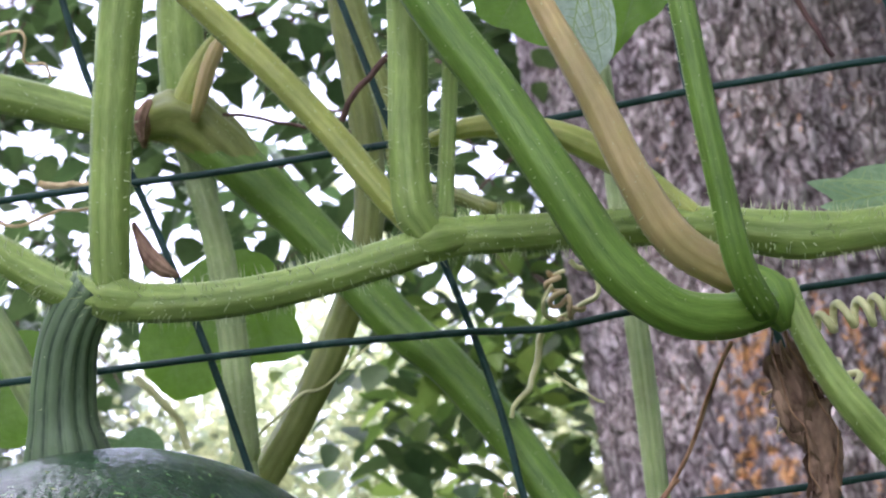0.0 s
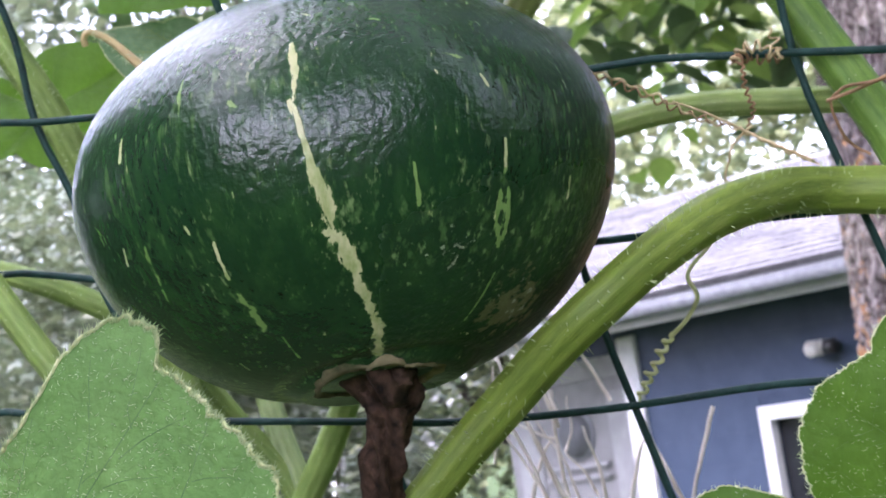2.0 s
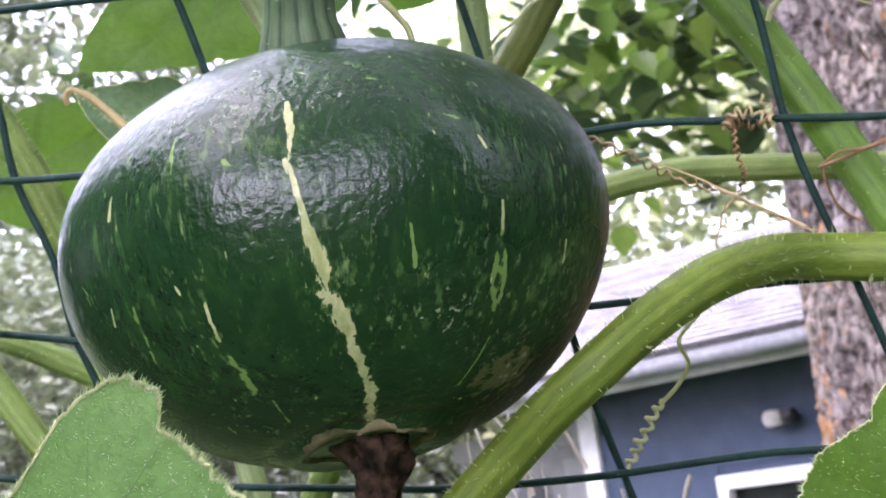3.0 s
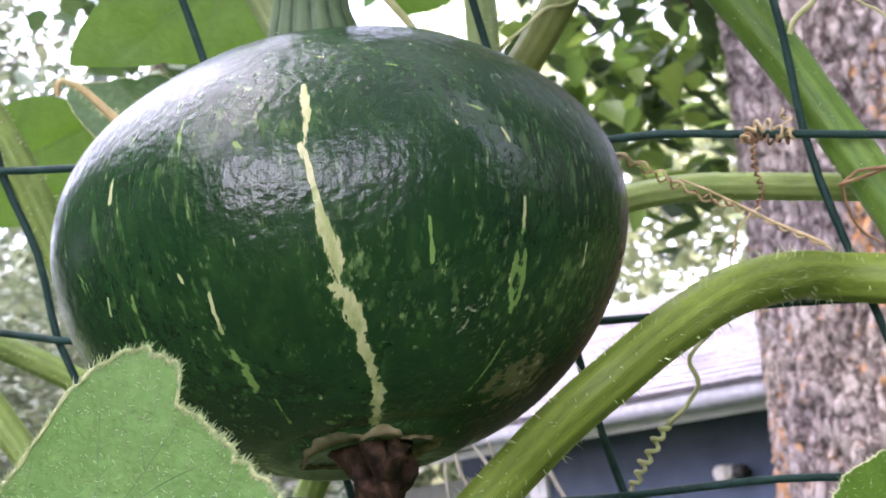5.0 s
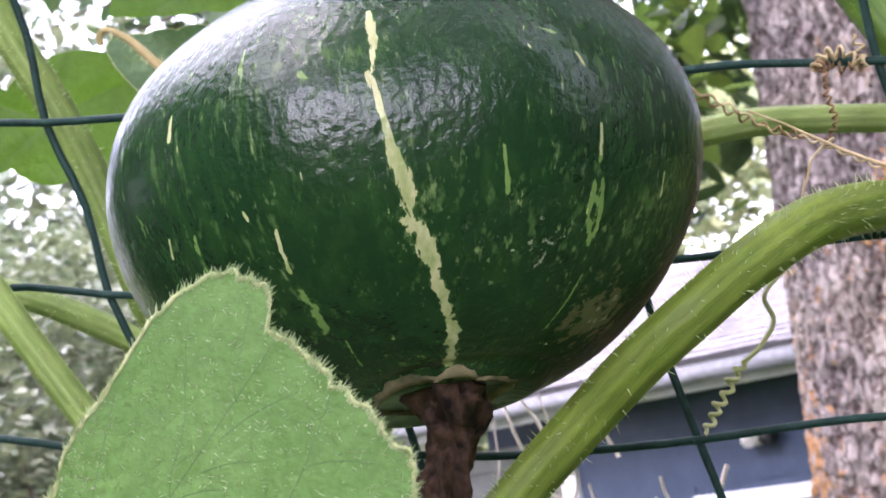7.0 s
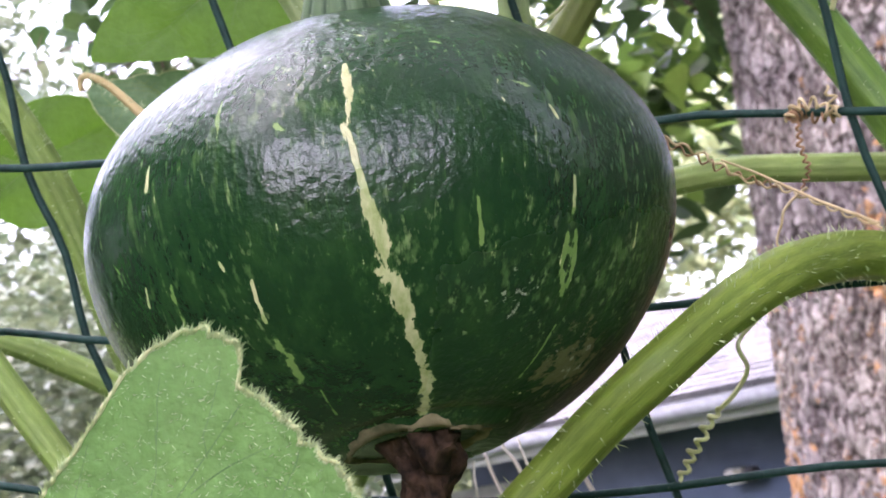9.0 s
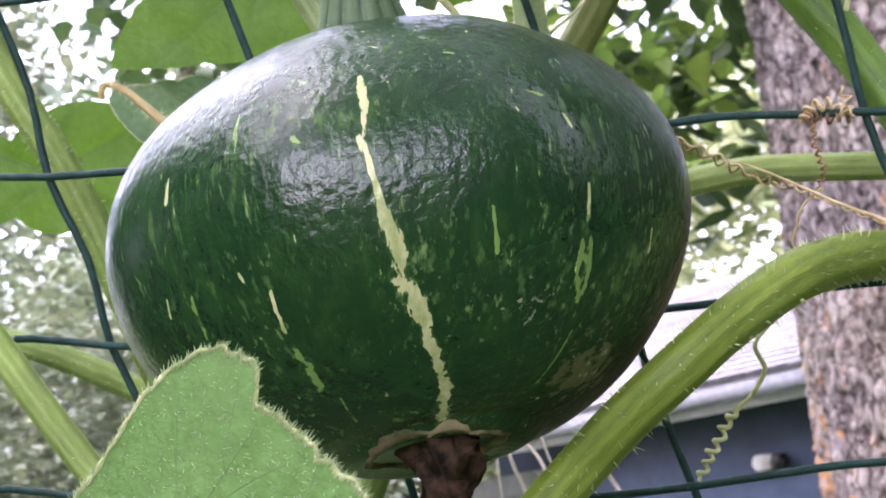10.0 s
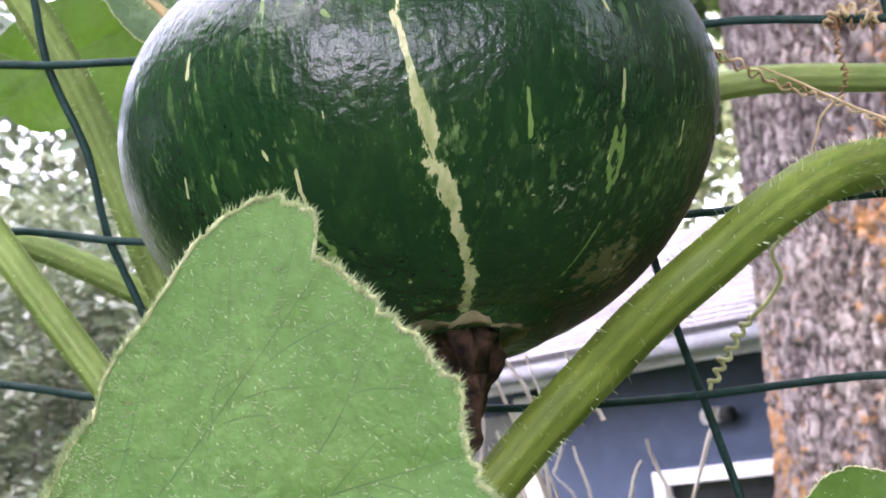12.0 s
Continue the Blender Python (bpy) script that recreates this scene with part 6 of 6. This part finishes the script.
tagged(coil([(0.1393, 0.0017, 1.6912), (0.1431, 0.0065, 1.6929), (0.1476, 0.0067, 1.6915), (0.1529, 0.0067, 1.6911)], 7, 0.0016, 0.00052, TENDRIL_BROWN, "tendril", None, "dry brown tendril knotted round the wire", taper=0.7), category="tendril")
tagged(coil([(0.1414, 0.0008, 1.6899), (0.1410, 0.0015, 1.6837), (0.1420, 0.0032, 1.6774), (0.1396, 0.0047, 1.6734)], 9, 0.0006, 0.00042, TENDRIL_BROWN, "tendril", None, "dry curled tendril hanging from the wire", taper=0.7), category="tendril")
tagged(coil([(0.1411, 0.0047, 1.6734), (0.1348, 0.0061, 1.6697), (0.1321, 0.0070, 1.6624), (0.1323, 0.0074, 1.6585)], 1, 0.0004, 0.0004, TENDRIL, "tendril", None, "thin straw-coloured tendril hanging in a loose loop", taper=0.7), category="tendril")
tagged(coil([(0.1982, -0.0032, 1.6900), (0.1899, -0.0026, 1.6841), (0.1768, 0.0001, 1.6787), (0.1644, 0.0022, 1.6776), (0.1615, 0.0046, 1.6746), (0.1663, 0.0097, 1.6649), (0.1701, 0.0101, 1.6610)], 2, 0.0008, 0.00058, TENDRIL_BROWN, "tendril", None, "dry brown tendril curling off the vine", taper=0.7), category="tendril")
tagged(coil([(0.2188, -0.0268, 1.7198), (0.2097, -0.0154, 1.7082), (0.2007, -0.0058, 1.6948), (0.1900, -0.0007, 1.6853), (0.1752, 0.0021, 1.6785), (0.1611, 0.0034, 1.6760)], 1, 0.0006, 0.0007, TENDRIL_BROWN, "tendril", None, "thin dry brown shoot hanging from the vine", taper=0.7), category="tendril")
tagged(coil([(0.1534, -0.0390, 1.8276), (0.1427, -0.0362, 1.8206), (0.1328, -0.0334, 1.8134), (0.1251, -0.0304, 1.8048)], 1, 0.0006, 0.0011, TWIG, "twig", None, "dark red dry twig crossing the stalks", taper=0.9), category="tendril")
tagged(coil([(0.1233, 0.0027, 1.8148), (0.1096, 0.0040, 1.8209), (0.0975, 0.0054, 1.8261), (0.0842, 0.0068, 1.8314)], 1, 0.0005, 0.0006, TWIG, "twig", None, "thin dark dry twig behind the stalks", taper=0.9), category="tendril")
tagged(coil([(0.2616, -0.0087, 1.8261), (0.2653, -0.0072, 1.8128), (0.2689, -0.0061, 1.8031)], 1, 0.0004, 0.001, TWIG, "twig", None, "dark dry twig hanging near the wire", taper=0.8), category="tendril")
tagged(coil([(0.1813, 0.0038, 1.7610), (0.1855, 0.0043, 1.7567), (0.1855, 0.0062, 1.7484), (0.1780, 0.0066, 1.7448), (0.1721, 0.0061, 1.7494), (0.1726, 0.0053, 1.7562), (0.1790, 0.0051, 1.7583)], 2.5, 0.0022, 0.0009, TENDRIL_GREEN, "tendril", None, "yellow-green tendril looped below the vine", taper=0.7), category="tendril")
tagged(coil([(0.1749, 0.0050, 1.7592), (0.1749, 0.0060, 1.7506), (0.1801, 0.0064, 1.7470), (0.1744, 0.0067, 1.7439)], 5, 0.0026, 0.0009, TENDRIL, "tendril", None, "tangled straw-coloured tendril hanging below the vine", taper=0.7), category="tendril")
tagged(coil([(0.1689, 0.0070, 1.7416), (0.1645, 0.0081, 1.7323), (0.1585, 0.0091, 1.7234), (0.1551, 0.0096, 1.7191)], 1, 0.0009, 0.0011, TENDRIL_GREEN, "tendril", None, "long yellow-green tendril hanging straight down", taper=0.7), category="tendril")
tagged(coil([(0.1698, 0.0084, 1.7296), (0.1753, 0.0091, 1.7235), (0.1826, 0.0096, 1.7183)], 1, 0.0004, 0.0005, TENDRIL_GREEN, "tendril", None, "thin green tendril hanging in the air", taper=0.7), category="tendril")
tagged(coil([(0.0142, -0.0162, 1.8041), (0.0224, -0.0157, 1.7998), (0.0330, -0.0159, 1.8010), (0.0488, -0.0255, 1.7969)], 1, 0.0006, 0.0006, TENDRIL, "tendril", None, "thin straw tendril arching by the vine", taper=0.7), category="tendril")
tagged(coil([(0.0154, -0.0037, 1.8710), (0.0261, -0.0033, 1.8676), (0.0268, -0.0023, 1.8590), (0.0328, -0.0020, 1.8557), (0.0332, -0.0015, 1.8519)], 2, 0.001, 0.0006, TENDRIL, "tendril", None, "crooked straw-coloured tendril near the trellis", taper=0.7), category="tendril")
tagged(coil([(0.0279, -0.0074, 1.8152), (0.0347, -0.0072, 1.8129), (0.0435, -0.0071, 1.8119)], 1, 0.0005, 0.0013, TENDRIL, "dry_petal", None, "withered straw-coloured petal on the wire", taper=0.7), category="tendril")
tagged(coil([(0.0666, 0.0331, 1.7244), (0.0765, 0.0369, 1.7357), (0.0816, 0.0414, 1.7402), (0.0893, 0.0455, 1.7478), (0.0971, 0.0453, 1.7498), (0.1093, 0.0446, 1.7563), (0.1135, 0.0443, 1.7590)], 1.5, 0.0008, 0.0006, TENDRIL_GREEN, "tendril", None, "pale wavy tendril against an olive stalk", taper=0.7), category="tendril")
tagged(coil([(0.0309, 0.0317, 1.7368), (0.0324, 0.0327, 1.7276), (0.0298, 0.0337, 1.7193), (0.0319, 0.0347, 1.7102)], 5, 0.0012, 0.0005, TENDRIL, "tendril", None, "curled straw tendril behind the squash stem", taper=0.7), category="tendril")
tagged(coil([(0.0407, 0.0291, 1.7595), (0.0459, 0.0299, 1.7530), (0.0515, 0.0309, 1.7438), (0.0537, 0.0320, 1.7344)], 0.8, 0.0003, 0.0014, TENDRIL_GREEN, "shoot", None, "short yellow-green shoot behind the squash stem", taper=0.8), category="tendril")
shoot = tagged(coil([(-0.0346, 0.0228, 1.7262), (-0.0405, 0.0220, 1.7333), (-0.0466, 0.0213, 1.7398), (-0.0515, 0.0210, 1.7424), (-0.0534, 0.0212, 1.7405), (-0.0532, 0.0215, 1.7382)], 0.5, 0.0002, 0.0016, STEM_TAN_PLAIN, "curled_shoot", None, "peach-coloured shoot with a curled tip", taper=0.6), category="tendril")
hairs_on([(-0.0346, 0.0228, 1.7262, 0.00181), (-0.0405, 0.0220, 1.7333, 0.00165), (-0.0466, 0.0213, 1.7398, 0.00142), (-0.0515, 0.0210, 1.7424, 0.00117)], shoot, 5000, (0.0008, 0.0019), 0.00018, 77)
tagged(coil([(0.2389, -0.0414, 1.7158), (0.2450, -0.0415, 1.7168), (0.2511, -0.0416, 1.7175), (0.2571, -0.0416, 1.7178), (0.2627, -0.0415, 1.7169)], 5, 0.0032, 0.0011, TENDRIL_GREEN, "tendril", None, "thick pale green spring-like tendril", taper=1.0), category="tendril")
tagged(coil([(0.2354, -0.0411, 1.7135), (0.2383, -0.0404, 1.7069), (0.2445, -0.0398, 1.7020), (0.2464, -0.0394, 1.6979)], 3, 0.0022, 0.001, TENDRIL_GREEN, "tendril", None, "pale green curled tendril beside a dry leaf", taper=0.9), category="tendril")
tagged(coil([(0.2241, -0.0251, 1.7057), (0.2275, -0.0245, 1.7004), (0.2291, -0.0238, 1.6940), (0.2254, -0.0242, 1.6978)], 4, 0.0024, 0.0004, TENDRIL, "tendril", None, "tangle of fine dry tendrils", taper=0.7), category="tendril")
tagged(coil([(0.0926, 0.3189, 1.6007), (0.0848, 0.3211, 1.5814), (0.0766, 0.3233, 1.5621), (0.0711, 0.3250, 1.5475)], 0.5, 0.0006, 0.0011, DEAD_STALK, "dead_stalk", None, "bleached dead garden stalk", taper=0.6), category="stalk", group="dead stalks")
tagged(coil([(0.0783, 0.2732, 1.5604), (0.0708, 0.2704, 1.5855), (0.0672, 0.2688, 1.5993)], 0.5, 0.0006, 0.0011, DEAD_STALK, "dead_stalk", None, "bleached dead garden stalk", taper=0.6), category="stalk", group="dead stalks")
tagged(coil([(0.0155, 0.3027, 1.5669), (0.0086, 0.2997, 1.5933), (0.0034, 0.2977, 1.6107)], 0.5, 0.0006, 0.0011, DEAD_STALK, "dead_stalk", None, "bleached dead garden stalk", taper=0.6), category="stalk", group="dead stalks")
tagged(coil([(0.0208, 0.3231, 1.5647), (0.0197, 0.3201, 1.5909), (0.0216, 0.3168, 1.6193)], 0.5, 0.0006, 0.0011, DEAD_STALK, "dead_stalk", None, "bleached dead garden stalk", taper=0.6), category="stalk", group="dead stalks")
tagged(coil([(0.0474, 0.3179, 1.6102), (0.0420, 0.3163, 1.6239), (0.0351, 0.3143, 1.6411)], 0.5, 0.0006, 0.0011, DEAD_STALK, "dead_stalk", None, "bleached dead garden stalk", taper=0.6), category="stalk", group="dead stalks")
tagged(coil([(-0.0013, 0.3430, 1.5663), (0.0042, 0.3413, 1.5816), (0.0136, 0.3396, 1.5963)], 0.5, 0.0006, 0.0011, DEAD_STALK, "dead_stalk", None, "bleached dead garden stalk", taper=0.6), category="stalk", group="dead stalks")
dry_leaf([(0.2304, -0.0368, 1.7195, 0.00197), (0.2312, -0.0356, 1.7095, 0.00454), (0.2323, -0.0323, 1.6978, 0.00606), (0.2356, -0.0289, 1.6856, 0.00456), (0.2317, -0.0250, 1.6692, 0.00387), (0.2270, -0.0238, 1.6586, 0.00520), (0.2213, -0.0234, 1.6554, 0.00223)])
tagged(coil([(0.0314, 0.2730, 1.5620), (0.0232, 0.2703, 1.5857), (0.0139, 0.2666, 1.6189), (0.0092, 0.2647, 1.6355)], 0.5, 0.0006, 0.0014, DEAD_STALK, "dead_stalk", None, "bleached dead garden stalk", taper=0.5), category="stalk", group="dead stalks")
tagged(coil([(0.0382, 0.3237, 1.5587), (0.0367, 0.3209, 1.5832), (0.0330, 0.3189, 1.6008)], 0.5, 0.0006, 0.0011, DEAD_STALK, "dead_stalk", None, "bleached dead garden stalk", taper=0.5), category="stalk", group="dead stalks")
tagged(coil([(0.0515, 0.3029, 1.5653), (0.0573, 0.3010, 1.5812), (0.0623, 0.2999, 1.5912)], 0.5, 0.0006, 0.0012, DEAD_STALK, "dead_stalk", None, "bleached dead garden stalk", taper=0.5), category="stalk", group="dead stalks")
tagged(coil([(0.0213, 0.3188, 1.6017), (0.0158, 0.3160, 1.6270), (0.0099, 0.3145, 1.6400), (0.0052, 0.3130, 1.6530)], 0.5, 0.0006, 0.0012, DEAD_STALK, "dead_stalk", None, "bleached dead garden stalk", taper=0.5), category="stalk", group="dead stalks")
tagged(coil([(0.0291, 0.2781, 1.6058), (0.0257, 0.2759, 1.6249), (0.0228, 0.2743, 1.6393)], 0.5, 0.0006, 0.0009, DEAD_STALK, "dead_stalk", None, "bleached dead garden stalk", taper=0.5), category="stalk", group="dead stalks")
tagged(coil([(-0.0105, 0.3202, 1.5901), (-0.0048, 0.3174, 1.6143), (-0.0036, 0.3151, 1.6341)], 0.5, 0.0006, 0.0008, DEAD_STALK, "dead_stalk", None, "bleached dead garden stalk", taper=0.5), category="stalk", group="dead stalks")
tagged(coil([(0.2284, -0.0435, 1.7166), (0.2273, -0.0424, 1.7072), (0.2278, -0.0391, 1.6957), (0.2306, -0.0359, 1.6852), (0.2319, -0.0337, 1.6749)], 1.0, 0.0016, 0.00026, TENDRIL_BROWN, "dry_fibre", None, "dry brown fibre hanging over a shrivelled leaf", taper=0.7), category="tendril")
tagged(coil([(0.2316, -0.0434, 1.7160), (0.2338, -0.0423, 1.7058), (0.2359, -0.0389, 1.6941), (0.2379, -0.0357, 1.6838), (0.2368, -0.0336, 1.6740)], 1.0, 0.0016, 0.00026, TENDRIL_BROWN, "dry_fibre", None, "dry brown fibre hanging over a shrivelled leaf", taper=0.7), category="tendril")
tagged(coil([(0.0260, 0.3231, 1.5640), (0.0219, 0.3207, 1.5854), (0.0143, 0.3188, 1.6021), (0.0093, 0.3169, 1.6186)], 0.5, 0.0006, 0.0008, DEAD_STALK, "dead_stalk", None, "bleached dead garden stalk", taper=0.4), category="stalk", group="dead stalks")
tagged(coil([(0.0198, 0.3195, 1.5961), (0.0102, 0.3189, 1.6014), (0.0009, 0.3180, 1.6094)], 0.5, 0.0006, 0.0008, DEAD_STALK, "dead_stalk", None, "bleached dead garden stalk", taper=0.4), category="stalk", group="dead stalks")
tagged(coil([(0.0346, 0.3227, 1.5680), (0.0292, 0.3211, 1.5817), (0.0228, 0.3201, 1.5905)], 0.5, 0.0006, 0.0008, DEAD_STALK, "dead_stalk", None, "bleached dead garden stalk", taper=0.4), category="stalk", group="dead stalks")
tagged(coil([(0.0092, 0.3220, 1.5741), (0.0008, 0.3198, 1.5937), (-0.0039, 0.3185, 1.6048)], 0.5, 0.0006, 0.0008, DEAD_STALK, "dead_stalk", None, "bleached dead garden stalk", taper=0.4), category="stalk", group="dead stalks")
tagged(coil([(0.0228, 0.3201, 1.5905), (0.0272, 0.3190, 1.6002), (0.0281, 0.3172, 1.6157)], 0.5, 0.0006, 0.0008, DEAD_STALK, "dead_stalk", None, "bleached dead garden stalk", taper=0.4), category="stalk", group="dead stalks")
